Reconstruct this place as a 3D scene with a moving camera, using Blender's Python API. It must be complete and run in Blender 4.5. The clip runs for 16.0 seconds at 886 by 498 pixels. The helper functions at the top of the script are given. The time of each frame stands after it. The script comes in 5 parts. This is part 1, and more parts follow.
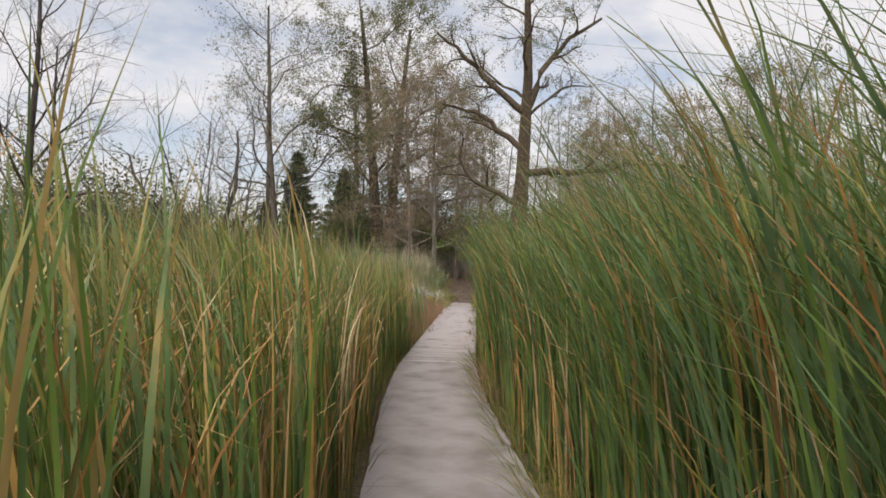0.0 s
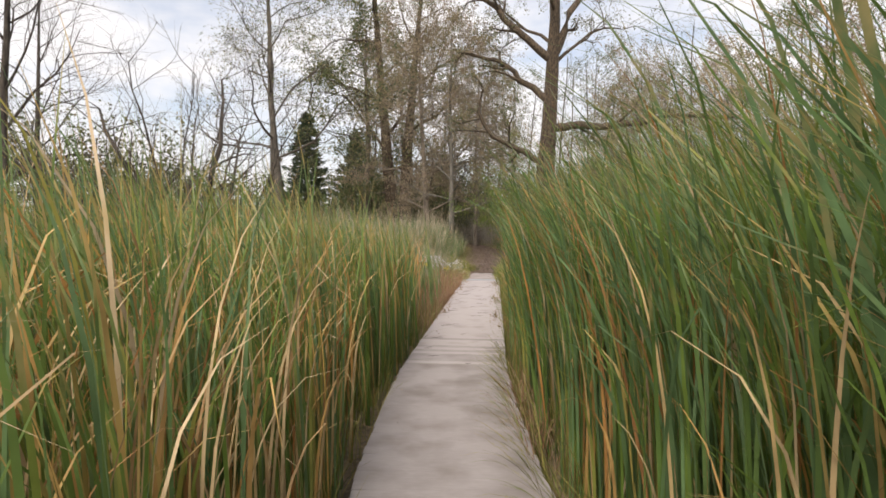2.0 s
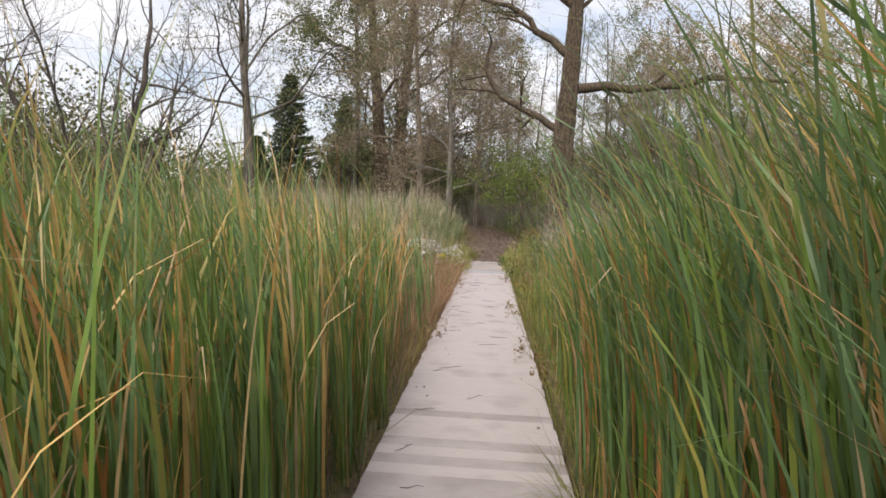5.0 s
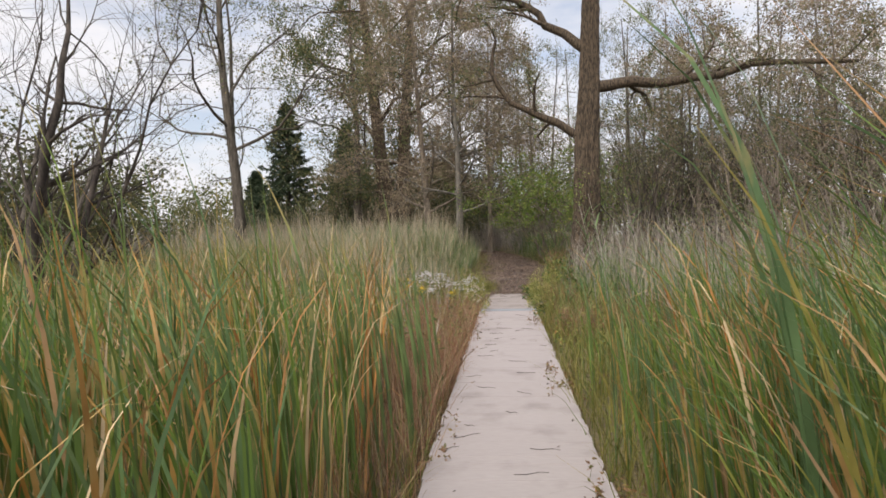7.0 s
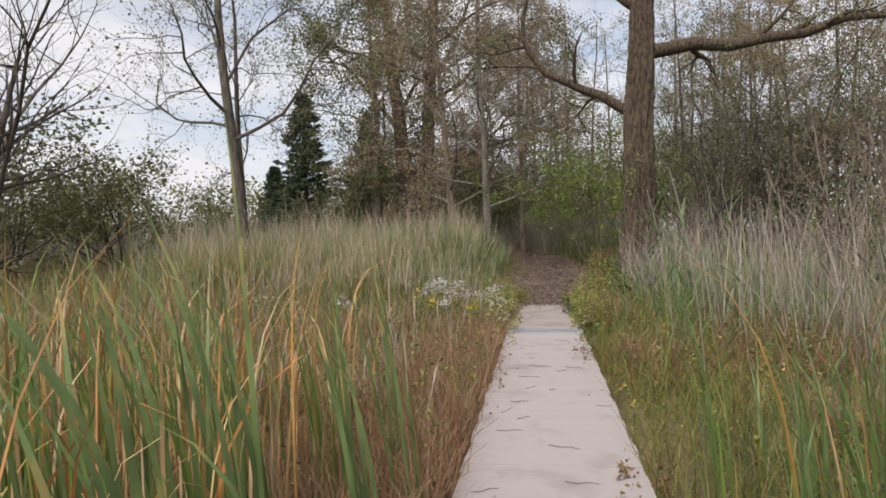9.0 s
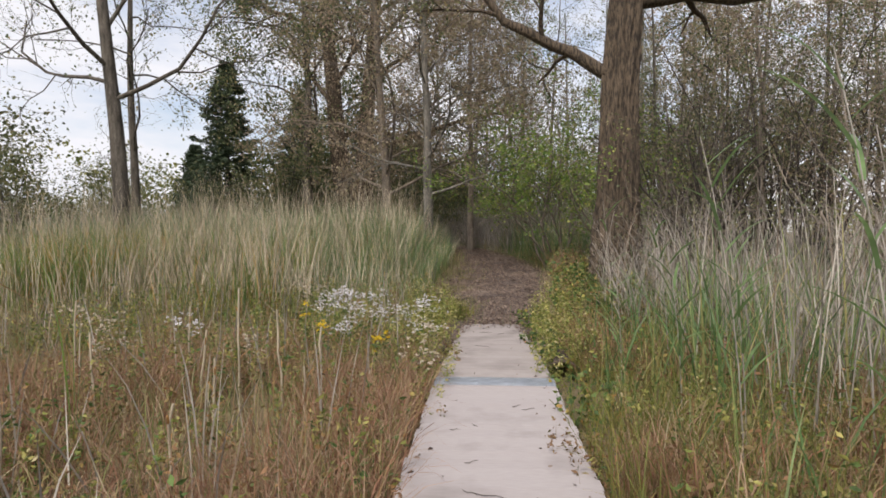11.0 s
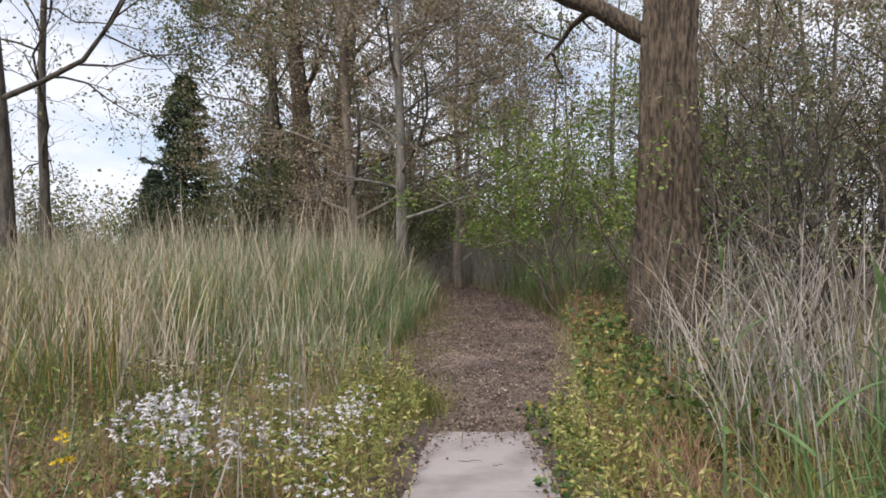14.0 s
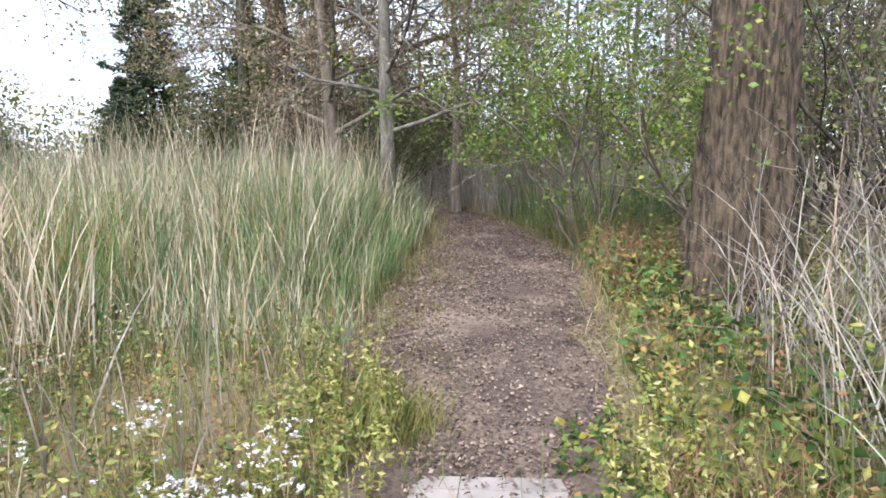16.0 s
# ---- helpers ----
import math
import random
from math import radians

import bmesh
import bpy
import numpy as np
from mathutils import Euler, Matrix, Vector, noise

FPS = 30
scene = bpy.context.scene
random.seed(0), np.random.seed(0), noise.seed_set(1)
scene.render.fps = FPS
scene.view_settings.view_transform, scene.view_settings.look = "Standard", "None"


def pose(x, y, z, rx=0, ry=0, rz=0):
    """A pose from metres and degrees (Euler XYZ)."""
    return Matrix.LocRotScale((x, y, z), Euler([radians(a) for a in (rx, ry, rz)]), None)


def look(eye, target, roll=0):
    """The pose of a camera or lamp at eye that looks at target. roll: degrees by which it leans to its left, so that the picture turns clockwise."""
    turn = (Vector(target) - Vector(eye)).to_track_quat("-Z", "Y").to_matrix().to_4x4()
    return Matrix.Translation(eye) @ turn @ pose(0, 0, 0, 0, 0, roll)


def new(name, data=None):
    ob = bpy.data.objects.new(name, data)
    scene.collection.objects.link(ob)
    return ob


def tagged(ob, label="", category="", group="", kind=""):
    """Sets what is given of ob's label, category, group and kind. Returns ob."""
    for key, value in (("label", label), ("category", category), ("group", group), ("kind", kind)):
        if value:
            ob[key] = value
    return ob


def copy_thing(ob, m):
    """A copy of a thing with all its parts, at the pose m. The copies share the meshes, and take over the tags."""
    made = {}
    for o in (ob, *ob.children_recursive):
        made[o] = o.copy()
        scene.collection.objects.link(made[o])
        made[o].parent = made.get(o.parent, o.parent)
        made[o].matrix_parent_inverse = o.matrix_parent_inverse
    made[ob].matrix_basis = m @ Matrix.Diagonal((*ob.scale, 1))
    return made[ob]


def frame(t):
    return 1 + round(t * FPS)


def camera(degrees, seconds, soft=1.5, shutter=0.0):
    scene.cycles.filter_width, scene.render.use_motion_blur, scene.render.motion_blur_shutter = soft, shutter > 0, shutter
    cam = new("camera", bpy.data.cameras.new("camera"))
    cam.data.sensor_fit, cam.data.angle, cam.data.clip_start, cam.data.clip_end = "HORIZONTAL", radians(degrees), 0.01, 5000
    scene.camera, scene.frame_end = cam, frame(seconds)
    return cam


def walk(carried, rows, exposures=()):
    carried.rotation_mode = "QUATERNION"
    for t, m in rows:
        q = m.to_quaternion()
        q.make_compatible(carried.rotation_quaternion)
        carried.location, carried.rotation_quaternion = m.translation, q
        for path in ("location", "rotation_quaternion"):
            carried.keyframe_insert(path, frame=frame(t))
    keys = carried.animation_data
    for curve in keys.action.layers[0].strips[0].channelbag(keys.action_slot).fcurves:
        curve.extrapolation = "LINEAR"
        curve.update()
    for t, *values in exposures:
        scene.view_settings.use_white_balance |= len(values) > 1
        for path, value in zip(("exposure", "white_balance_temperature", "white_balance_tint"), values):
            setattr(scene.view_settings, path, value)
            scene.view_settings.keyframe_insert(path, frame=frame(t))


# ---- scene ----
LENS = 72.0
cam = camera(LENS, 16.0, soft=1.7)
# seconds, x, y, z, turn to the left, pitch up, lean to the left
PATH = [
    (0, 0.568, -5.176, 1.498, 3.15, 1.75, 1.23),
    (0.5, 0.541, -4.498, 1.501, 3.53, 0.90, 1.10),
    (1, 0.510, -3.817, 1.502, 3.73, 0.88, 0.94),
    (1.5, 0.475, -3.140, 1.500, 4.02, -0.66, 0.54),
    (2, 0.433, -2.460, 1.500, 4.83, -1.40, 0.61),
    (2.5, 0.388, -1.772, 1.503, 4.94, -0.80, 1.25),
    (3, 0.347, -1.086, 1.507, 4.85, -0.43, 0.97),
    (5.5, 0.021, 2.475, 1.506, 4.25, -3.75, 2.30),
    (6, -0.004, 3.239, 1.519, 5.59, -3.19, 0.78),
    (6.5, -0.024, 4.012, 1.532, 6.93, -0.77, -1.16),
    (7, -0.020, 4.777, 1.532, 5.85, -0.95, -1.60),
    (7.5, -0.027, 5.541, 1.521, 7.76, -0.95, -2.02),
    (8, -0.043, 6.291, 1.498, 10.27, -0.89, -2.59),
    (8.5, -0.048, 7.065, 1.519, 10.21, -0.83, -2.39),
    (9, -0.034, 7.863, 1.538, 9.01, -1.06, -2.00),
    (11.5, -0.079, 12.489, 1.459, 3.65, -1.72, -0.25),
    (12, -0.124, 13.194, 1.460, 3.34, -2.17, -0.51),
    (12.5, -0.151, 13.894, 1.461, 3.05, -2.79, -0.22),
    (13, -0.095, 14.545, 1.478, 1.77, -2.14, -0.34),
    (13.5, -0.046, 15.178, 1.516, 4.10, 1.02, -0.89),
    (14, 0.021, 15.763, 1.528, 3.75, 1.44, -0.45),
    (14.5, 0.038, 16.317, 1.554, 5.40, -5.43, 0.67),
    (15, 0.033, 16.860, 1.611, 5.88, -8.63, 0.70),
    (15.5, 0.021, 17.433, 1.672, 5.61, -8.51, 0.59),
    (16, -0.035, 18.051, 1.702, 3.74, -6.65, -0.60),
]


def eye_pose(x, y, z, turn, pitch, lean):
    ahead = Vector((-math.sin(radians(turn)) * math.cos(radians(pitch)), math.cos(radians(turn)) * math.cos(radians(pitch)), math.sin(radians(pitch))))
    return look((x, y, z), Vector((x, y, z)) + ahead, lean)


EXPOSURES = [(0, 0.02, 6700, 10), (1, -0.05, 6700, 10), (1.5, 0.12, 6800, 10), (2, 0.33, 6850, 11), (2.5, 0.15, 6750, 10), (3, 0.2, 6700, 10), (5.5, 0.36, 6600, 11), (6.5, 0.18, 6600, 11), (7.5, 0.15, 6650, 11), (9, 0.07, 6600, 11), (11.5, 0.25, 6500, 11), (12.5, 0.52, 6450, 11), (13, 0.52, 6300, 11), (13.5, 0.4, 6150, 11), (14, 0.28, 6150, 11), (14.5, 0.4, 6500, 11), (15, 0.85, 6250, 11), (15.5, 1.03, 6000, 10), (16, 1.12, 5800, 9)]
walk(cam, [(row[0], eye_pose(*row[1:])) for row in PATH], EXPOSURES)

# ---- sky and sun: a bright, thinly overcast day ----
SUN_UP, SUN_ROUND = radians(48), radians(200)
world = bpy.data.worlds.new("sky")
scene.world = world
world.use_nodes = True
wn, wl = world.node_tree.nodes, world.node_tree.links
wn.clear()
sky = wn.new("ShaderNodeTexSky")
sky.sky_type, sky.sun_disc, sky.sun_elevation, sky.sun_rotation = "NISHITA", False, SUN_UP, SUN_ROUND
sky.air_density, sky.dust_density = 1.0, 2.0
sky_gain = wn.new("ShaderNodeVectorMath")
sky_gain.operation = "SCALE"
sky_gain.inputs["Scale"].default_value = 0.15
coords = wn.new("ShaderNodeTexCoord")
stretch = wn.new("ShaderNodeMapping")
stretch.inputs["Scale"].default_value = (1.6, 1.6, 4.5)
clouds = wn.new("ShaderNodeTexNoise")
clouds.inputs["Scale"].default_value, clouds.inputs["Detail"].default_value, clouds.inputs["Roughness"].default_value = 2.0, 7.0, 0.55
cover = wn.new("ShaderNodeValToRGB")
cover.color_ramp.elements[0].position, cover.color_ramp.elements[1].position = 0.36, 0.56
cover.color_ramp.elements[0].color, cover.color_ramp.elements[1].color = (0.4, 0.4, 0.4, 1), (1, 1, 1, 1)
blend = wn.new("ShaderNodeMix")
blend.data_type = "RGBA"
blend.inputs["B"].default_value = (0.84, 0.84, 0.885, 1)
back = wn.new("ShaderNodeBackground")
back.inputs["Strength"].default_value = 1.0
wout = wn.new("ShaderNodeOutputWorld")
wl.new(sky.outputs[0], sky_gain.inputs[0])
wl.new(coords.outputs["Generated"], stretch.inputs["Vector"])
wl.new(stretch.outputs[0], clouds.inputs["Vector"])
wl.new(clouds.outputs["Fac"], cover.inputs["Fac"])
wl.new(cover.outputs["Color"], blend.inputs["Factor"])
wl.new(sky_gain.outputs[0], blend.inputs["A"])
wl.new(blend.outputs["Result"], back.inputs["Color"])
wl.new(back.outputs[0], wout.inputs[0])

sun = new("sun", bpy.data.lights.new("sun", "SUN"))
sun.data.energy, sun.data.angle, sun.data.color = 3.0, radians(24), (1.0, 0.94, 0.86)
sun.matrix_basis = pose(0, 0, 30, 90 - math.degrees(SUN_UP), 0, 180 - math.degrees(SUN_ROUND))

# ---- materials ----
rng = np.random.default_rng(7)


def material(name, rough=0.8):
    m = bpy.data.materials.new(name)
    m.use_nodes = True
    m.node_tree.nodes["Principled BSDF"].inputs["Roughness"].default_value = rough
    return m, m.node_tree.nodes, m.node_tree.links, m.node_tree.nodes["Principled BSDF"]


def ramp_node(n, stops, constant=False):
    r = n.new("ShaderNodeValToRGB")
    if constant:
        r.color_ramp.interpolation = "CONSTANT"
    e = r.color_ramp.elements
    while len(e) < len(stops):
        e.new(0.5)
    for k, (at, c) in enumerate(stops):
        e[k].position, e[k].color = at, (*c, 1)
    return r


def noise_node(n, l, scale, detail=4.0, squash=(1, 1, 1), kind="Object"):
    co, mp, no = n.new("ShaderNodeTexCoord"), n.new("ShaderNodeMapping"), n.new("ShaderNodeTexNoise")
    mp.inputs["Scale"].default_value = squash
    no.inputs["Scale"].default_value, no.inputs["Detail"].default_value = scale, detail
    l.new(co.outputs[kind], mp.inputs["Vector"])
    l.new(mp.outputs[0], no.inputs["Vector"])
    return no


def mix_node(n, l, factor, a, b, mode="MIX"):
    m = n.new("ShaderNodeMix")
    m.data_type, m.blend_type = "RGBA", mode
    for key, v in (("Factor", factor), ("A", a), ("B", b)):
        if isinstance(v, (int, float)):
            m.inputs[key].default_value = v
        elif isinstance(v, tuple):
            m.inputs[key].default_value = (*v, 1)
        else:
            l.new(v, m.inputs[key])
    return m.outputs["Result"]


def leafy(name, stops, rough=0.5, through_light=0.3, blotch=9.0, dry=None, onset=-0.19):
    """Thin leaves: each one its own colour from the ramp, blotched, with light passing through."""
    m, n, l, p = material(name, rough)
    geo = n.new("ShaderNodeNewGeometry")
    r = ramp_node(n, stops)
    l.new(geo.outputs["Random Per Island"], r.inputs["Fac"])
    no = noise_node(n, l, blotch, 5.0, (1, 1, 0.35))
    shade = ramp_node(n, [(0.28, (0.5, 0.48, 0.45)), (0.72, (1.4, 1.35, 1.3))])
    l.new(no.outputs["Fac"], shade.inputs["Fac"])
    col = mix_node(n, l, 1.0, r.outputs["Color"], shade.outputs["Color"], "MULTIPLY")
    if dry:
        big = noise_node(n, l, 7.0, 4.0, (1, 1, 0.5))
        pick = ramp_node(n, [(0.56, (0, 0, 0)), (0.70, (0.75, 0.75, 0.75))])
        where, axis, rise, total = n.new("ShaderNodeTexCoord"), n.new("ShaderNodeSeparateXYZ"), n.new("ShaderNodeMath"), n.new("ShaderNodeMath")
        rise.operation, total.operation = "MULTIPLY_ADD", "ADD"
        rise.inputs[1].default_value, rise.inputs[2].default_value = 0.14, onset
        l.new(where.outputs["Object"], axis.inputs[0])
        l.new(axis.outputs["Z"], rise.inputs[0])
        l.new(rise.outputs[0], total.inputs[0])
        l.new(big.outputs["Fac"], total.inputs[1])
        l.new(total.outputs[0], pick.inputs["Fac"])
        col = mix_node(n, l, pick.outputs["Color"], col, dry)
    l.new(col, p.inputs["Base Color"])
    p.inputs["Specular IOR Level"].default_value = 0.35
    tr = n.new("ShaderNodeBsdfTranslucent")
    l.new(col, tr.inputs["Color"])
    ms = n.new("ShaderNodeMixShader")
    ms.inputs[0].default_value = through_light
    l.new(p.outputs[0], ms.inputs[1])
    l.new(tr.outputs[0], ms.inputs[2])
    l.new(ms.outputs[0], n["Material Output"].inputs["Surface"])
    return m


def bark(name, dark, light, scale=6.0, depth=0.6):
    m, n, l, p = material(name, 0.92)
    no = noise_node(n, l, scale, 8.0, (1, 1, 0.22))
    fine = noise_node(n, l, scale * 5, 4.0, (1, 1, 0.5))
    r = ramp_node(n, [(0.37, dark), (0.62, light)])
    l.new(no.outputs["Fac"], r.inputs["Fac"])
    sp = ramp_node(n, [(0.3, (0.65, 0.65, 0.65)), (0.7, (1.2, 1.2, 1.15))])
    l.new(fine.outputs["Fac"], sp.inputs["Fac"])
    l.new(mix_node(n, l, 1.0, r.outputs["Color"], sp.outputs["Color"], "MULTIPLY"), p.inputs["Base Color"])
    bump = n.new("ShaderNodeBump")
    bump.inputs["Strength"].default_value, bump.inputs["Distance"].default_value = depth, 0.04
    l.new(no.outputs["Fac"], bump.inputs["Height"])
    l.new(bump.outputs[0], p.inputs["Normal"])
    return m


def earth(name, stops, scale, fine_scale, depth=0.5):
    m, n, l, p = material(name, 0.95)
    no, fi = noise_node(n, l, scale, 6.0), noise_node(n, l, fine_scale, 6.0)
    r = ramp_node(n, stops)
    l.new(no.outputs["Fac"], r.inputs["Fac"])
    sp = ramp_node(n, [(0.3, (0.5, 0.5, 0.5)), (0.7, (1.45, 1.4, 1.3))])
    l.new(fi.outputs["Fac"], sp.inputs["Fac"])
    l.new(mix_node(n, l, 1.0, r.outputs["Color"], sp.outputs["Color"], "MULTIPLY"), p.inputs["Base Color"])
    bump = n.new("ShaderNodeBump")
    bump.inputs["Strength"].default_value, bump.inputs["Distance"].default_value = depth, 0.03
    l.new(fi.outputs["Fac"], bump.inputs["Height"])
    l.new(bump.outputs[0], p.inputs["Normal"])
    return m


GREEN, DEEP, BLUEGREEN = (0.165, 0.255, 0.055), (0.095, 0.165, 0.045), (0.14, 0.235, 0.105)
OLIVE, STRAW, RUST, PALE = (0.3, 0.3, 0.075), (0.52, 0.36, 0.14), (0.42, 0.19, 0.06), (0.62, 0.5, 0.34)
M_CATTAIL = leafy("cattail_leaf", [(0, DEEP), (0.16, GREEN), (0.36, BLUEGREEN), (0.6, BLUEGREEN), (0.74, GREEN), (0.84, OLIVE), (0.92, STRAW), (0.97, RUST), (1, PALE)], 0.42, 0.42, 7.0, (0.44, 0.34, 0.15), -0.225)
M_CATTAIL_GOLD = leafy("cattail_leaf_turning", [(0, DEEP), (0.3, GREEN), (0.55, BLUEGREEN), (0.72, OLIVE), (0.85, STRAW), (0.93, (0.42, 0.22, 0.05)), (1, PALE)], 0.45, 0.38, 7.0, (0.52, 0.37, 0.14), -0.16)
M_DEADLEAF = leafy("dead_cattail_leaf", [(0, PALE), (0.4, STRAW), (0.7, RUST), (1, (0.480, 0.380, 0.220))], 0.7, 0.2)
M_REDGRASS = leafy("russet_grass", [(0, (0.25, 0.115, 0.075)), (0.4, (0.35, 0.22, 0.145)), (0.7, (0.44, 0.325, 0.235)), (0.88, (0.24, 0.2, 0.08)), (1, (0.36, 0.15, 0.1))], 0.8, 0.3)
M_YELLOWGRASS = leafy("yellow_green_grass", [(0, (0.11, 0.155, 0.035)), (0.4, (0.2, 0.21, 0.052)), (0.75, (0.31, 0.265, 0.085)), (1, (0.09, 0.13, 0.037))], 0.7, 0.3)
M_MEADOW = leafy("meadow_grass", [(0, (0.108, 0.169, 0.051)), (0.35, (0.203, 0.234, 0.079)), (0.65, (0.407, 0.351, 0.186)), (0.85, (0.299, 0.182, 0.100)), (1, (0.538, 0.494, 0.343))], 0.75, 0.25)
M_TALLGRASS = leafy("tall_grass", [(0, (0.104, 0.193, 0.085)), (0.4, (0.169, 0.248, 0.118)), (0.65, (0.364, 0.358, 0.220)), (0.85, (0.598, 0.551, 0.439)), (1, (0.520, 0.345, 0.152))], 0.65, 0.25)
M_STALK = leafy("grey_dead_stalk", [(0, (0.24, 0.22, 0.2)), (0.45, (0.35, 0.325, 0.3)), (0.8, (0.48, 0.455, 0.415)), (1, (0.3, 0.225, 0.165))], 0.85, 0.15)
M_HERB = leafy("herb_leaf", [(0, (0.064, 0.127, 0.041)), (0.4, (0.128, 0.196, 0.055)), (0.7, (0.255, 0.287, 0.068)), (0.92, (0.446, 0.414, 0.138)), (1, (0.319, 0.150, 0.068))], 0.6, 0.3)
M_HERB_LIGHT = leafy("pale_herb_leaf", [(0, (0.14, 0.19, 0.04)), (0.5, (0.28, 0.3, 0.08)), (0.85, (0.48, 0.44, 0.16)), (1, (0.55, 0.5, 0.3))], 0.6, 0.3)
M_HERB_BROWN = leafy("withered_herb_leaf", [(0, (0.133, 0.088, 0.052)), (0.4, (0.287, 0.166, 0.091)), (0.75, (0.144, 0.155, 0.052)), (1, (0.376, 0.221, 0.104))], 0.8, 0.2)
M_TREELEAF = leafy("tree_leaf", [(0, (0.085, 0.125, 0.055)), (0.5, (0.155, 0.19, 0.09)), (0.85, (0.26, 0.25, 0.12)), (1, (0.38, 0.3, 0.15))], 0.5, 0.45)
M_BROWNLEAF = leafy("withered_tree_leaf", [(0, (0.24, 0.19, 0.145)), (0.5, (0.38, 0.3, 0.22)), (0.8, (0.29, 0.28, 0.16)), (1, (0.55, 0.44, 0.33))], 0.7, 0.4)
M_BUSHLEAF = leafy("bright_bush_leaf", [(0, (0.117, 0.210, 0.049)), (0.6, (0.218, 0.335, 0.068)), (1, (0.410, 0.419, 0.118))], 0.5, 0.4)
M_SHRUBLEAF = leafy("shrub_leaf", [(0, (0.095, 0.12, 0.06)), (0.6, (0.155, 0.175, 0.085)), (1, (0.26, 0.235, 0.115))], 0.55, 0.4)
M_FARLEAF = leafy("far_hedge_leaf", [(0, (0.081, 0.117, 0.031)), (0.6, (0.180, 0.198, 0.051)), (1, (0.306, 0.288, 0.082))], 0.6, 0.3)
M_NEEDLE = leafy("conifer_needle", [(0, (0.035, 0.06, 0.035)), (0.7, (0.06, 0.095, 0.05)), (1, (0.1, 0.125, 0.07))], 0.6, 0.15)
M_WHITE = leafy("white_petal", [(0, (0.7, 0.72, 0.86)), (0.7, (0.84, 0.83, 0.87)), (1, (0.74, 0.71, 0.68))], 0.6, 0.3)
M_YELLOW = leafy("yellow_petal", [(0, (0.75, 0.52, 0.02)), (1, (0.85, 0.66, 0.05))], 0.6, 0.3)
M_CREAM = leafy("faded_flower", [(0, (0.6, 0.52, 0.42)), (1, (0.74, 0.68, 0.58))], 0.7, 0.3)
M_CHIP = leafy("litter", [(0, (0.065, 0.045, 0.042)), (0.4, (0.14, 0.102, 0.088)), (0.75, (0.26, 0.2, 0.165)), (1, (0.35, 0.285, 0.24))], 0.85, 0.0)
M_BRAMBLE = leafy("bramble_leaf", [(0, (0.05, 0.10, 0.03)), (0.5, (0.11, 0.19, 0.055)), (0.8, (0.2, 0.25, 0.07)), (0.93, (0.4, 0.33, 0.09)), (1, (0.36, 0.15, 0.06))], 0.5, 0.3)
M_STRAW = leafy("pale_straw", [(0, (0.357, 0.306, 0.221)), (0.5, (0.468, 0.408, 0.315)), (1, (0.561, 0.493, 0.391))], 0.8, 0.1)
M_REED = leafy("reed_leaf", [(0, (0.1, 0.19, 0.07)), (0.6, (0.17, 0.27, 0.11)), (0.85, (0.32, 0.36, 0.14)), (1, (0.5, 0.42, 0.2))], 0.4, 0.4)
M_BARK = bark("willow_bark", (0.03, 0.022, 0.015), (0.14, 0.102, 0.07), 26.0, 1.0)
M_BARK_GREY = bark("grey_bark", (0.050, 0.042, 0.034), (0.150, 0.128, 0.106), 8.0, 0.6)
M_BARK_PALE = bark("pale_bark", (0.086, 0.076, 0.065), (0.248, 0.227, 0.199), 5.0, 0.5)
M_BARK_DARK = bark("dark_twig_bark", (0.032, 0.025, 0.022), (0.100, 0.082, 0.069), 8.0, 0.4)
M_BARK_TWIG = bark("brown_twig_bark", (0.13, 0.104, 0.085), (0.29, 0.24, 0.195), 8.0, 0.3)
M_GROUND = earth("marsh_ground", [(0.3, (0.072, 0.052, 0.034)), (0.5, (0.143, 0.111, 0.065)), (0.7, (0.195, 0.169, 0.085))], 0.6, 22.0)
M_TRAIL = earth("trail_earth", [(0.3, (0.05, 0.037, 0.033)), (0.5, (0.115, 0.085, 0.072)), (0.72, (0.225, 0.172, 0.142))], 1.3, 30.0, 0.9)


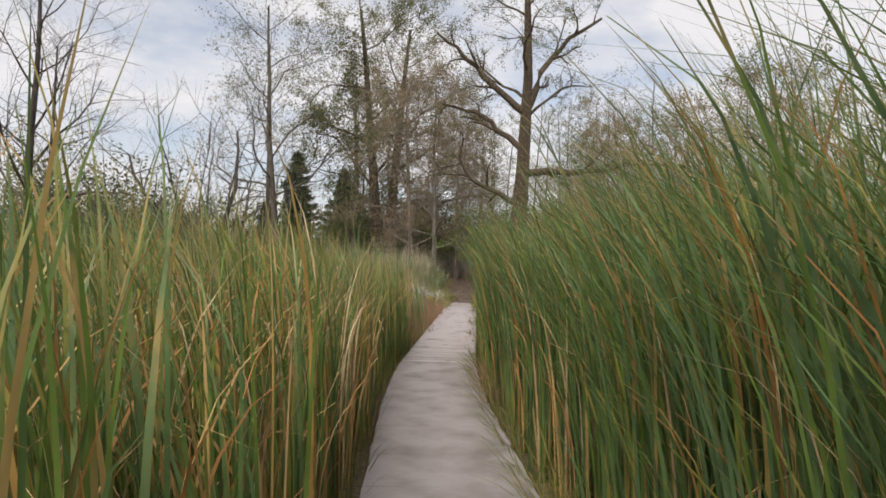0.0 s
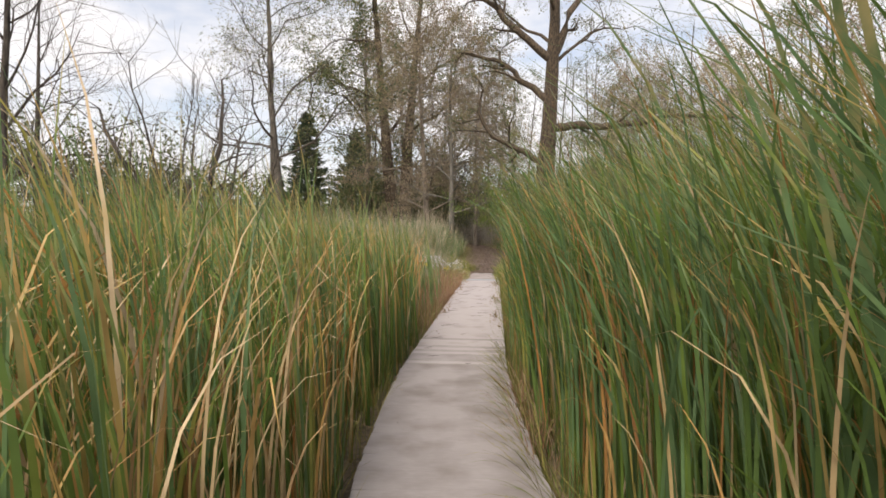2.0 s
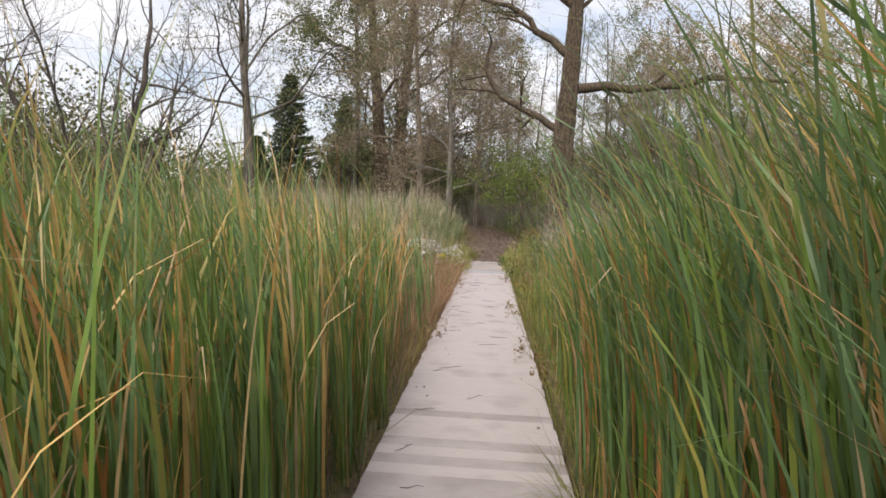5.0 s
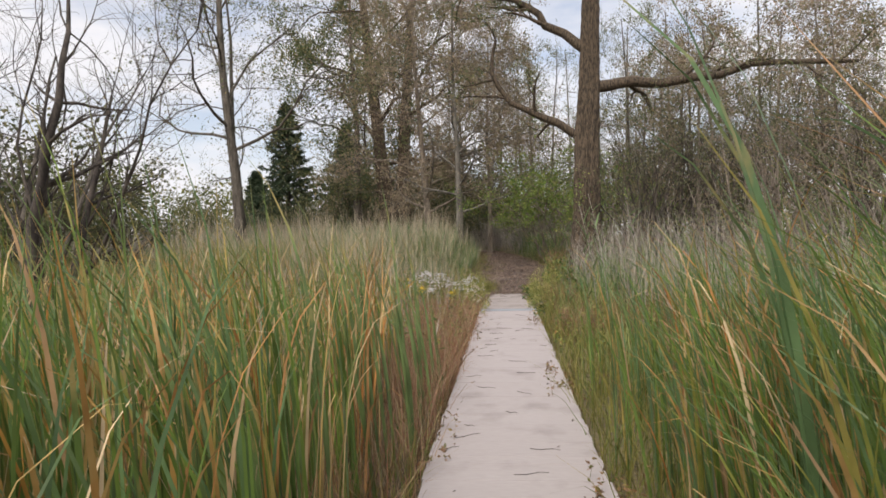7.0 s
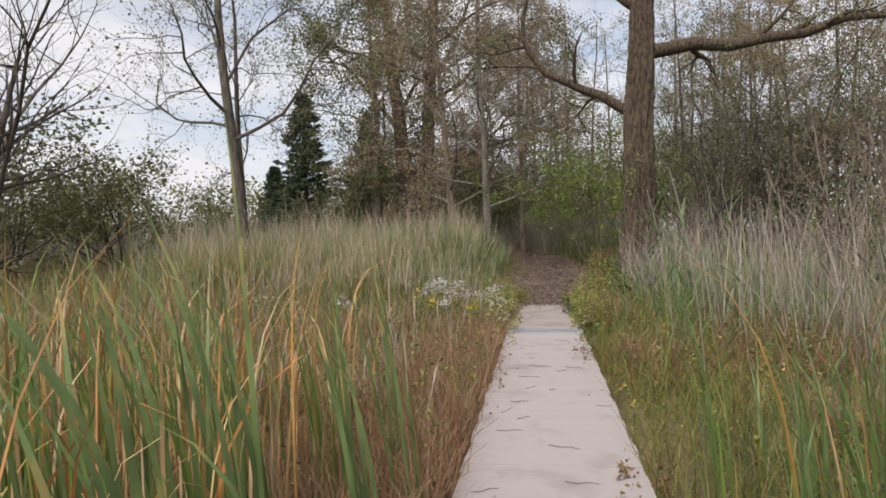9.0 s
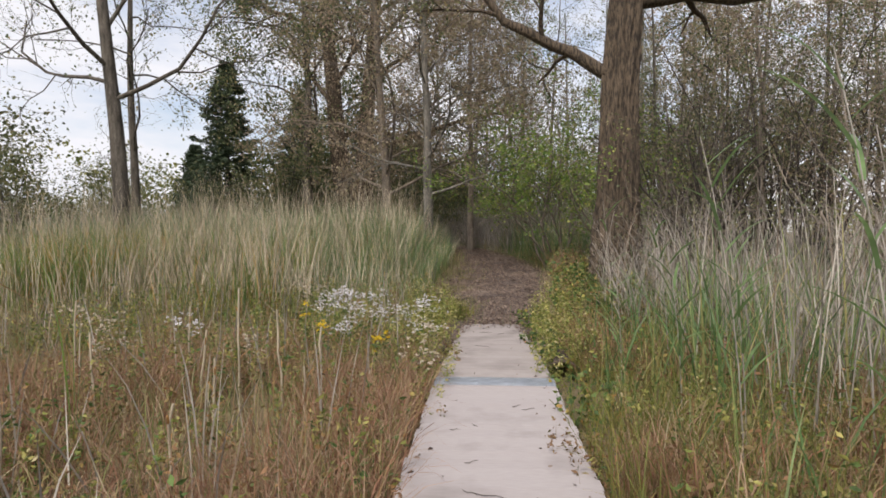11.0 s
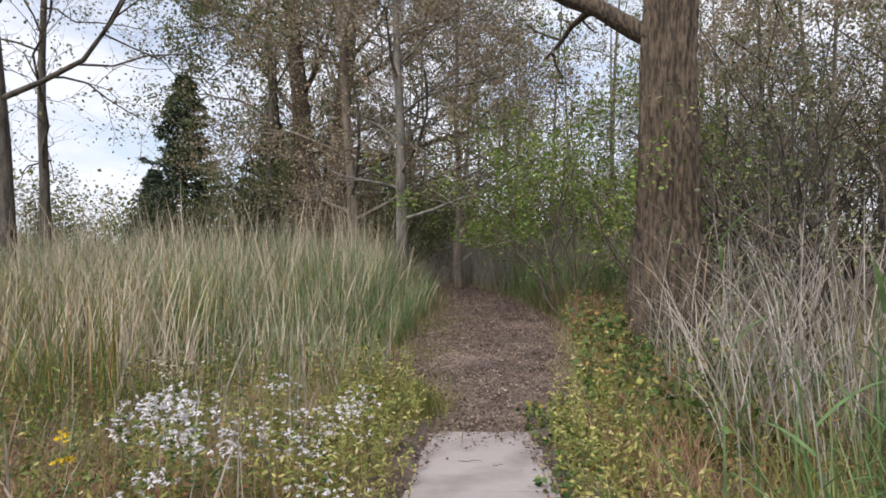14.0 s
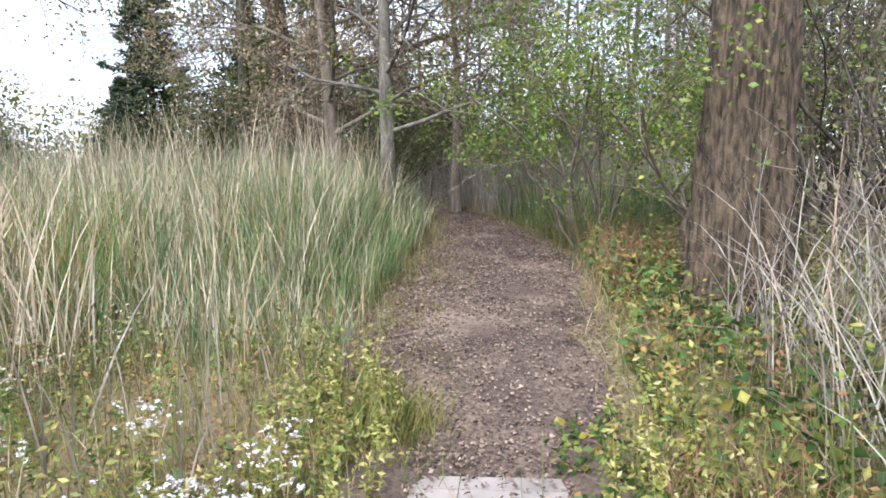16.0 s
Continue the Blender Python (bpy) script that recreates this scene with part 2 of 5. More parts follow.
def plank_material(name, tones, stain_from, stain_to):
    m, n, l, p = material(name, 0.9)
    p.inputs["Specular IOR Level"].default_value = 0.15
    info = n.new("ShaderNodeObjectInfo")
    tone = ramp_node(n, [(0, tones[0]), (0.5, tones[1]), (1, tones[2])])
    l.new(info.outputs["Random"], tone.inputs["Fac"])
    co, lay, grain = n.new("ShaderNodeNewGeometry"), n.new("ShaderNodeMapping"), n.new("ShaderNodeTexNoise")
    lay.inputs["Scale"].default_value = (1.2, 6.0, 1.0)
    grain.inputs["Scale"].default_value, grain.inputs["Detail"].default_value = 9.0, 8.0
    l.new(co.outputs["Position"], lay.inputs["Vector"])
    l.new(lay.outputs[0], grain.inputs["Vector"])
    g = ramp_node(n, [(0.3, (0.94, 0.935, 0.93)), (0.7, (1.04, 1.04, 1.04))])
    l.new(grain.outputs["Fac"], g.inputs["Fac"])
    col = mix_node(n, l, 1.0, tone.outputs["Color"], g.outputs["Color"], "MULTIPLY")
    st = n.new("ShaderNodeTexNoise")
    st.inputs["Scale"].default_value, st.inputs["Detail"].default_value = 2.1, 5.0
    l.new(co.outputs["Position"], st.inputs["Vector"])
    s = ramp_node(n, [(stain_from, (0, 0, 0)), (stain_to, (0.85, 0.85, 0.85))])
    l.new(st.outputs["Fac"], s.inputs["Fac"])
    col = mix_node(n, l, s.outputs["Color"], col, (0.2, 0.175, 0.165))
    l.new(col, p.inputs["Base Color"])
    bump = n.new("ShaderNodeBump")
    bump.inputs["Strength"].default_value, bump.inputs["Distance"].default_value = 0.35, 0.004
    l.new(grain.outputs["Fac"], bump.inputs["Height"])
    l.new(bump.outputs[0], p.inputs["Normal"])
    return m


def metal_material():
    m, n, l, p = material("galvanised_plate", 0.42)
    p.inputs["Metallic"].default_value = 0.85
    no = noise_node(n, l, 14.0, 6.0)
    r = ramp_node(n, [(0.3, (0.36, 0.39, 0.43)), (0.7, (0.5, 0.53, 0.58))])
    l.new(no.outputs["Fac"], r.inputs["Fac"])
    l.new(r.outputs["Color"], p.inputs["Base Color"])
    rr = ramp_node(n, [(0.3, (0.5, 0.5, 0.5)), (0.7, (0.75, 0.75, 0.75))])
    l.new(no.outputs["Fac"], rr.inputs["Fac"])
    l.new(rr.outputs["Color"], p.inputs["Roughness"])
    return m


M_PLANK = plank_material("weathered_plank", [(0.382, 0.344, 0.338), (0.388, 0.35, 0.344), (0.394, 0.356, 0.35)], 0.54, 0.86)
# first stretch, to about y 5: a darker tone and more stains
M_PLANK_DARKER = plank_material("darker_stained_plank", [(0.325, 0.294, 0.292), (0.33, 0.299, 0.297), (0.336, 0.304, 0.302)], 0.42, 0.68)
M_PLANK_SOILED = plank_material("soil_dusted_plank", [(0.325, 0.288, 0.275), (0.345, 0.307, 0.293), (0.365, 0.325, 0.31)], 0.48, 0.74)
M_METAL = metal_material()

# ---- mesh tools ----


def mesh_of(name, verts, faces, mat, smooth=None):
    """A mesh from arrays: verts (n, 3) and one or more arrays of faces of equal size."""
    faces = [np.asarray(f) for f in (faces if isinstance(faces, list) else [faces]) if len(f)]
    me = bpy.data.meshes.new(name)
    verts = np.asarray(verts, np.float32)
    loops = np.concatenate([f.ravel() for f in faces]).astype(np.int32)
    sizes = np.concatenate([np.full(len(f), f.shape[1]) for f in faces])
    starts = np.concatenate([[0], np.cumsum(sizes)[:-1]]).astype(np.int32)
    me.vertices.add(len(verts))
    me.vertices.foreach_set("co", verts.ravel())
    me.loops.add(len(loops))
    me.loops.foreach_set("vertex_index", loops)
    me.polygons.add(len(sizes))
    me.polygons.foreach_set("loop_start", starts)
    if smooth is not None:
        me.polygons.foreach_set("use_smooth", np.full(len(sizes), bool(smooth)))
    me.materials.append(mat)
    me.update(calc_edges=True)
    return me


def part(name, me, parent=None, label=""):
    ob = new(name, me)
    ob.parent = parent
    return tagged(ob, label)


def thing(name, label, category, group="", at=(0, 0, 0)):
    ob = new(name)
    ob.matrix_basis = pose(*at)
    return tagged(ob, label, category, group)


def curve_x(y):
    """Where the middle of the boardwalk lies at y: straight, with a bend at its start."""
    y = np.asarray(y, float)
    bend = 0.013 * np.clip(5 - y, 0, 4) ** 2 + 0.104 * np.clip(1 - y, 0, None)
    return bend


def ground_z(x, y):
    x, y = np.asarray(x, float), np.asarray(y, float)
    rise = np.clip((y - 21.0) * 0.066, 0, 0.9)
    damp = -0.17 * (1 - np.clip((y - 20.5) / 1.7, 0, 1))
    lumps = 0.035 * np.sin(x * 1.7 + y * 0.6) * np.sin(y * 1.3 - x * 0.4)
    return rise + damp + lumps * np.clip((np.abs(x - curve_x(y)) - 0.9), 0, 1)


def blades(base, length, width, way, tilt, bend, power=1.6, segs=6, twist=1.0):
    """Strips that stand at base and lean: tilt at the foot, tilt + bend at the tip, towards the heading way (radians)."""
    n = len(base)
    s = np.linspace(0, 1, segs + 1)
    th = tilt[:, None] + bend[:, None] * s[None, :] ** power
    mid = 0.5 * (th[:, 1:] + th[:, :-1])
    step = length[:, None] / segs
    out = np.concatenate([np.zeros((n, 1)), np.cumsum(np.sin(mid) * step, 1)], 1)
    up = np.concatenate([np.zeros((n, 1)), np.cumsum(np.cos(mid) * step, 1)], 1)
    c, d = np.cos(way)[:, None], np.sin(way)[:, None]
    line = np.stack([base[:, :1] + out * c, base[:, 1:2] + out * d, base[:, 2:3] + up], -1)
    turn = way[:, None] + math.pi / 2 + twist * rng.uniform(-1, 1, (n, 1)) + rng.uniform(-0.5, 0.5, (n, 1)) * s[None, :]
    w = width[:, None] * 0.5 * np.clip(np.minimum(0.75 + s * 1.2, 1.0) * (1 - s ** 3.0), 0.04, 1)[None, :]
    side = np.stack([np.cos(turn) * w, np.sin(turn) * w, 0 * w], -1)
    v = np.stack([line - side, line + side], 2).reshape(-1, 3)
    k = (np.arange(n) * (segs + 1) * 2)[:, None] + (np.arange(segs) * 2)[None, :]
    f = np.stack([k, k + 1, k + 3, k + 2], -1).reshape(-1, 4)
    return v, f


def joined(pieces):
    vs, fs, at = [], [], 0
    for v, f in pieces:
        vs.append(v)
        fs.append(f + at)
        at += len(v)
    return np.concatenate(vs), np.concatenate(fs)


def leaves(places, size, flat=0.5, slim=0.5):
    """Small folded leaves (two triangles each) at places, turned at random."""
    n = len(places)
    a, e = rng.uniform(0, 2 * math.pi, n), rng.normal(-0.2, flat, n)
    d = np.stack([np.cos(a) * np.cos(e), np.sin(a) * np.cos(e), np.sin(e)], -1)
    o = np.cross(d, rng.normal(0, 1, (n, 3)))
    o /= np.linalg.norm(o, axis=1)[:, None] + 1e-9
    nn = np.cross(d, o)
    sz = np.asarray(size)[:, None] if np.ndim(size) else np.full((n, 1), size)
    tip, mid = places + d * sz, places + d * sz * 0.45
    l, r = mid + o * sz * slim * 0.5 + nn * sz * 0.12, mid - o * sz * slim * 0.5 + nn * sz * 0.12
    v = np.stack([places, l, tip, r], 1).reshape(-1, 3)
    k = np.arange(n)[:, None] * 4
    return v, np.concatenate([k + [0, 1, 2], k + [0, 2, 3]], 1).reshape(-1, 3)


def tube(line, radii, sides=6):
    line, radii = np.asarray(line, float), np.asarray(radii, float)
    t = np.gradient(line, axis=0)
    t /= np.linalg.norm(t, axis=1)[:, None] + 1e-9
    ref = np.where(np.abs(t[:, 2:3]) > 0.9, [[1.0, 0, 0]], [[0, 0, 1.0]])
    u = np.cross(t, ref)
    u /= np.linalg.norm(u, axis=1)[:, None] + 1e-9
    w = np.cross(t, u)
    a = np.linspace(0, 2 * math.pi, sides, endpoint=False)
    ring = u[:, None] * np.cos(a)[None, :, None] + w[:, None] * np.sin(a)[None, :, None]
    v = (line[:, None] + ring * radii[:, None, None]).reshape(-1, 3)
    i, j = np.meshgrid(np.arange(len(line) - 1), np.arange(sides), indexing="ij")
    jn = (j + 1) % sides
    f = np.stack([i * sides + j, i * sides + jn, (i + 1) * sides + jn, (i + 1) * sides + j], -1).reshape(-1, 4)
    return v, f


def ridged(line, radii, sides=96, depth=0.2):
    """A thick trunk whose bark stands in long interlacing ridges."""
    s = np.linspace(0, 1, 130)
    k = np.linspace(0, 1, len(line))
    fine = np.stack([np.interp(s, k, np.asarray(line)[:, a]) for a in range(3)], -1)
    v, f = tube(fine, np.ones(len(s)), sides)
    rr = np.interp(s, k, radii)
    a = np.linspace(0, 2 * math.pi, sides, endpoint=False)
    h = fine[:, 2:3]
    wave = np.sin(a * 14 + 1.9 * np.sin(h * 1.9) + 0.8 * np.sin(a * 3 + h)) * 0.6 + np.sin(a * 23 - 2.3 * np.sin(h * 1.3 + 1) + 2 * np.sin(2 * a)) * 0.4
    wave = wave + rng.normal(0, 0.3, wave.shape) + 0.8 * np.sin(a * 3 + 0.4 * h)
    c = np.repeat(fine[:, None], sides, 1)
    ring = v.reshape(len(s), sides, 3) - c
    return (c + ring * (rr[:, None] * (1 + depth * 0.6 * wave))[:, :, None]).reshape(-1, 3), f


def grow(out, tips, start, way, length, radius, level, droop=0.0, kids=5, spread=0.8, wander=0.18, shrink=0.62):
    """A limb with its branches: tubes go to out, the ends and twigs to tips."""
    n = 5 if level > 1 else 4
    p, d = np.array(start, float), np.array(way, float) / np.linalg.norm(way)
    pts, ways = [p.copy()], [d.copy()]
    for _ in range(n):
        d = d + rng.normal(0, wander, 3) + np.array([0, 0, -droop])
        d /= np.linalg.norm(d)
        p = p + d * length / n
        pts.append(p.copy())
        ways.append(d.copy())
    rr = radius * np.linspace(1, 0.35 if level else 0.25, n + 1)
    out.append(tube(pts, rr, 6 if radius > 0.04 else (4 if radius > 0.015 else 3)))
    branch_off(out, tips, pts, ways, rr, length, level, droop, kids, spread, wander, shrink)


def branch_off(out, tips, pts, ways, rr, length, level, droop, kids, spread, wander, shrink, first=0.3):
    if level == 0:
        tips.extend(pts[1:])
        return
    n = len(pts) - 1
    for k in range(kids):
        f = first + (1 - first) * (k + rng.uniform(0, 1)) / kids
        i = min(int(f * n), n - 1)
        q = pts[i] + (pts[i + 1] - pts[i]) * (f * n - i)
        side = rng.normal(0, 1, 3)
        side -= ways[i] * side.dot(ways[i])
        side /= np.linalg.norm(side) + 1e-9
        w = ways[i] * (1 - 0.35 * spread) + side * spread + np.array([0, 0, 0.12])
        grow(out, tips, q, w, length * shrink * rng.uniform(0.7, 1.15), max(rr[i] * 0.5, 0.006), level - 1, droop, kids, spread, wander, shrink)

# ---- ground ----


def axis_steps(near, far, fine, coarse):
    a = [0.0]
    while a[-1] < far:
        a.append(a[-1] + (fine if a[-1] < near else max(fine, (a[-1] - near) * coarse + fine)))
    return np.array(a)


def build_ground():
    xs = axis_steps(14, 900, 0.35, 0.22)
    xs = np.concatenate([-xs[:0:-1], xs])
    ys = np.concatenate([8 - axis_steps(22, 900, 0.4, 0.22)[:0:-1], 8 + axis_steps(34, 900, 0.4, 0.22)])
    gx, gy = np.meshgrid(xs, ys)
    v = np.stack([gx, gy, ground_z(gx, gy)], -1).reshape(-1, 3)
    w = len(xs)
    i, j = np.meshgrid(np.arange(len(ys) - 1), np.arange(w - 1), indexing="ij")
    k = i * w + j
    f = np.stack([k, k + 1, k + w + 1, k + w], -1).reshape(-1, 4)
    ob = new("ground", mesh_of("ground", v, f, M_GROUND, True))
    tagged(ob, "damp brown marsh soil under the reeds and grass", "ground", kind="structure")


build_ground()

# trail: y, left edge, right edge
TRAIL = [(21.36, -0.4, 0.62), (22, -0.62, 0.9), (23.2, -1.1, 1.1), (25, -1.1, 1.25), (27.3, -1.0, 1.45), (29, -0.9, 1.15), (30.5, -0.9, 0.8), (32, -1.25, 0.35), (34, -1.8, -0.45), (37, -3.4, -1.7), (41, -5.6, -3.6)]
TY, TL, TR = (np.array(c) for c in zip(*TRAIL))


def trail_edges(y):
    return np.interp(y, TY, TL), np.interp(y, TY, TR)


def build_trail():
    ys = np.arange(21.38, 41, 0.16)
    lo, hi = trail_edges(ys)
    m = 17
    rag = rng.normal(0, 0.05, (len(ys), 2))
    s = np.linspace(0, 1, m)
    x = (lo + rag[:, 0])[:, None] * (1 - s) + (hi + rag[:, 1])[:, None] * s
    y = np.repeat(ys[:, None], m, 1)
    crown = 0.03 + 0.02 * np.sin(x * 3.1 + y) * np.sin(y * 2.3) - 0.045 * np.abs(2 * s[None, :] - 1) ** 4
    v = np.stack([x, y, ground_z(x, y) + crown], -1).reshape(-1, 3)
    i, j = np.meshgrid(np.arange(len(ys) - 1), np.arange(m - 1), indexing="ij")
    k = i * m + j
    f = np.stack([k, k + 1, k + m + 1, k + m], -1).reshape(-1, 4)
    tagged(new("trail", mesh_of("trail", v, f, M_TRAIL, True)), "brown earth footpath strewn with wood chips and dry leaves", "path", kind="structure")


build_trail()

# ---- boardwalk ----
HALF, PITCH, END = 0.59, 0.145, 21.4


def box(x0, x1, y0, y1, z0, z1, b=0.0008):
    """A plank with its upper edges worn off."""
    v = [(x0, y0, z0), (x1, y0, z0), (x1, y1, z0), (x0, y1, z0), (x0, y0, z1 - b), (x1, y0, z1 - b), (x1, y1, z1 - b), (x0, y1, z1 - b),
         (x0 + b, y0 + b, z1), (x1 - b, y0 + b, z1), (x1 - b, y1 - b, z1), (x0 + b, y1 - b, z1)]
    f = [(3, 2, 1, 0), (0, 1, 5, 4), (1, 2, 6, 5), (2, 3, 7, 6), (3, 0, 4, 7), (4, 5, 9, 8), (5, 6, 10, 9), (6, 7, 11, 10), (7, 4, 8, 11), (8, 9, 10, 11)]
    return np.array(v, float), np.array(f)


def build_boardwalk():
    root = thing("boardwalk", "narrow boardwalk of weathered grey-white planks across the marsh", "boardwalk")
    root["kind"] = "structure"
    runs = []
    ys = np.arange(-9, END, 0.5)
    for off in (-0.42, 0.0, 0.42):
        line = [(curve_x(y) + off, y) for y in ys]
        vs, fs = [], []
        for x, y in line:
            vs += [(x - 0.02, y, -0.185), (x + 0.02, y, -0.185), (x + 0.02, y, -0.043), (x - 0.02, y, -0.043)]
        for k in range(len(line) - 1):
            for a in range(4):
                b = (a + 1) % 4
                fs.append((k * 4 + a, k * 4 + b, k * 4 + 4 + b, k * 4 + 4 + a))
        fs += [(0, 3, 2, 1)]
        part("stringer", mesh_of("stringer", np.array(vs), np.array(fs), M_PLANK), root)
    shapes = []
    for k in range(24):
        gap = 0.0002 if k < 18 else 0.0025 + 0.001 * (k % 3)
        shapes.append(mesh_of("plank", *box(-HALF, HALF, -PITCH / 2 + gap / 2, PITCH / 2 - gap / 2, -0.038, 0.0), M_PLANK_DARKER if k < 6 else M_PLANK if k < 18 else M_PLANK_SOILED, False))
    y, k = -9.0, 0
    while y < END:
        if not 17.48 < y < 17.62:
            ob = part("plank", shapes[int(rng.integers(6)) + (18 if y > 17.6 else 12 if y > 10 else 6 if y + rng.normal(0, 0.7) > 5.2 else 0)], root)
            tilt = math.degrees(math.atan2(float(curve_x(y - 0.1) - curve_x(y + 0.1)), 0.2))
            narrow = 1 - 0.2 * max(0.0, (y - 17.6) / 3.7)
            ob.matrix_basis = pose(float(curve_x(y)) + rng.normal(0, 0.006), y, -0.002 + rng.normal(0, 0.0006), 0, rng.normal(0, 0.06), tilt + rng.normal(0, 0.06)) @ Matrix.Diagonal((narrow, 1, 1, 1))
        y += PITCH
    return root


walkway = build_boardwalk()


def build_plate():
    root = thing("threshold_plate", "bluish galvanised steel plate bridging a joint of the boardwalk", "metal plate", at=(0, 17.5, 0))
    root["kind"] = "structure"
    x = HALF - 0.01
    prof = [(-0.03, 0.001), (-0.03, 0.006), (0.02, 0.018), (0.15, 0.022), (0.28, 0.006), (0.28, 0.001)]
    v = [(sx, a, b) for sx in (-x, x) for a, b in prof]
    m = len(prof)
    f = [(k, (k + 1) % m, m + (k + 1) % m, m + k) for k in range(m)]
    plate = part("plate", mesh_of("plate", np.array(v), np.array(f), M_METAL, False), root)
    v, f = box(-x, x, -0.075, -0.035, -0.03, 0.004)
    part("edge_strip", mesh_of("edge_strip", v, f, M_PLANK, False), root)
    for bx in (-0.5, -0.17, 0.17, 0.5):
        v, f = tube([(bx, 0.0, 0.01), (bx, 0.0, 0.020), (bx, 0.0, 0.0205)], [0.011, 0.011, 0.001], 8)
        part("screw", mesh_of("screw", v, f, M_METAL), plate)


build_plate()

# ---- reeds and grasses ----


def scatter(n, x0, x1, y0, y1, keep=None):
    p = np.stack([rng.uniform(x0, x1, n), rng.uniform(y0, y1, n)], 1)
    p = p[keep(p[:, 0], p[:, 1])] if keep is not None else p
    return p


def patchy(x, y, scale, seed=0.0):
    """A slow uneven pattern from 0 to 1."""
    return 0.5 + 0.25 * (np.sin(x / scale + 1.3 * seed) + np.sin(y / scale * 1.27 + 2.1 + seed) + np.sin((x + y) / scale * 0.73 + seed * 0.7) + np.sin((x - 1.6 * y) / scale * 0.51 + 4 + seed)) / 2


def on_ground(p):
    return np.column_stack([p, ground_z(p[:, 0], p[:, 1]) - 0.02])


def stuff(name, geo, mat, label, category):
    return tagged(new(name, mesh_of(name, *geo, mat)), label, category, kind="stuff")


LANE_Y, LANE_X = (-9, -5.2, -1.1, 2.5, 30), (0.8, 0.57, 0.35, 0.0, 0.0)


def clear_lane(v, f, per_strip):
    """Leaves out the strips that would cross the way at eye height."""
    s = v.reshape(-1, per_strip, 3)
    hit = (np.abs(s[..., 0] - np.interp(s[..., 1], LANE_Y, LANE_X)) < np.where(s[..., 2] < 1.8, 0.36, 0.12)) & (s[..., 2] > 0.75)
    keep = ~hit.any(1)
    strips = f.reshape(len(s), -1, 4)[keep]
    shift = (np.arange(keep.sum()) - np.flatnonzero(keep)) * per_strip
    return s[keep].reshape(-1, 3), (strips + shift[:, None, None]).reshape(-1, 4)


def cattails(p, per, tall, lean_way, lean, segs, wide=0.015, stray=0.75):
    """Fans of leaves that share a foot."""
    q = np.repeat(p, per, 0)
    n = len(q)
    q = q + rng.normal(0, 0.035, (n, 2))
    h = np.repeat(tall, per) * np.clip(1.08 - np.abs(rng.normal(0, 0.27, n)), 0.4, 1.1)
    way = lean_way + rng.normal(0, stray, n)
    return clear_lane(*blades(on_ground(q), h, rng.uniform(0.7, 1.3, n) * wide, way, np.abs(rng.normal(0.05, 0.06, n)), np.abs(rng.normal(lean, 0.4, n)), 3.6, segs, 1.4), 2 * segs + 2)


def crooked(p, tall, lean_way):
    """Dead leaves that have buckled part of the way up."""
    n = len(p)
    return clear_lane(*blades(on_ground(p), tall, rng.uniform(0.01, 0.02, n), lean_way + rng.normal(0, 1.2, n), np.abs(rng.normal(0.06, 0.05, n)), rng.uniform(0.6, 2.7, n), 5.0, 9, 1.2), 20)


WIND = math.pi


def right_reeds():
    off = lambda x, y: x - curve_x(y)
    fade = lambda y: np.clip((9.8 - y) / 5.0, 0, 1)
    near = scatter(5600, 0.6, 4.6, -9, 12, lambda x, y: (off(x, y) > 0.72) & (off(x, y) < 2.9) & (rng.uniform(0, 1, len(x)) < fade(y) + 0.12))
    far = scatter(6500, 2.5, 13, -9, 14, lambda x, y: (off(x, y) > 2.7) & (rng.uniform(0, 1, len(x)) < (fade(y) + 0.05) * np.clip(1.3 - off(x, y) / 12, 0.2, 1)))
    geo = []
    for p, segs in ((near, 7), (far, 4)):
        o = off(p[:, 0], p[:, 1])
        tall = (2.3 + 0.45 * np.clip((o - 0.7) / 1.2, 0, 1)) * (0.68 + 0.32 * np.clip((7.8 - p[:, 1]) / 4.5, 0, 1)) * rng.uniform(0.85, 1.1, len(p))
        geo.append(cattails(p, 7 if segs == 7 else 5, tall, WIND, np.repeat(1.2 - 0.6 * np.clip((p[:, 1] - 6.5) / 3.5, 0, 1), 7 if segs == 7 else 5), segs, 0.015, 0.8))
    stuff("cattail_stand", joined(geo), M_CATTAIL, "tall green cattail leaves with browning tips bent by wind", "cattails")
    p = scatter(4200, 0.6, 5, -9, 8.5, lambda x, y: off(x, y) > 0.75)
    stuff("dead_cattail_leaves", crooked(p, rng.uniform(0.8, 2.3, len(p)), WIND), M_DEADLEAF, "buckled straw-coloured dead cattail leaves", "dead leaves")


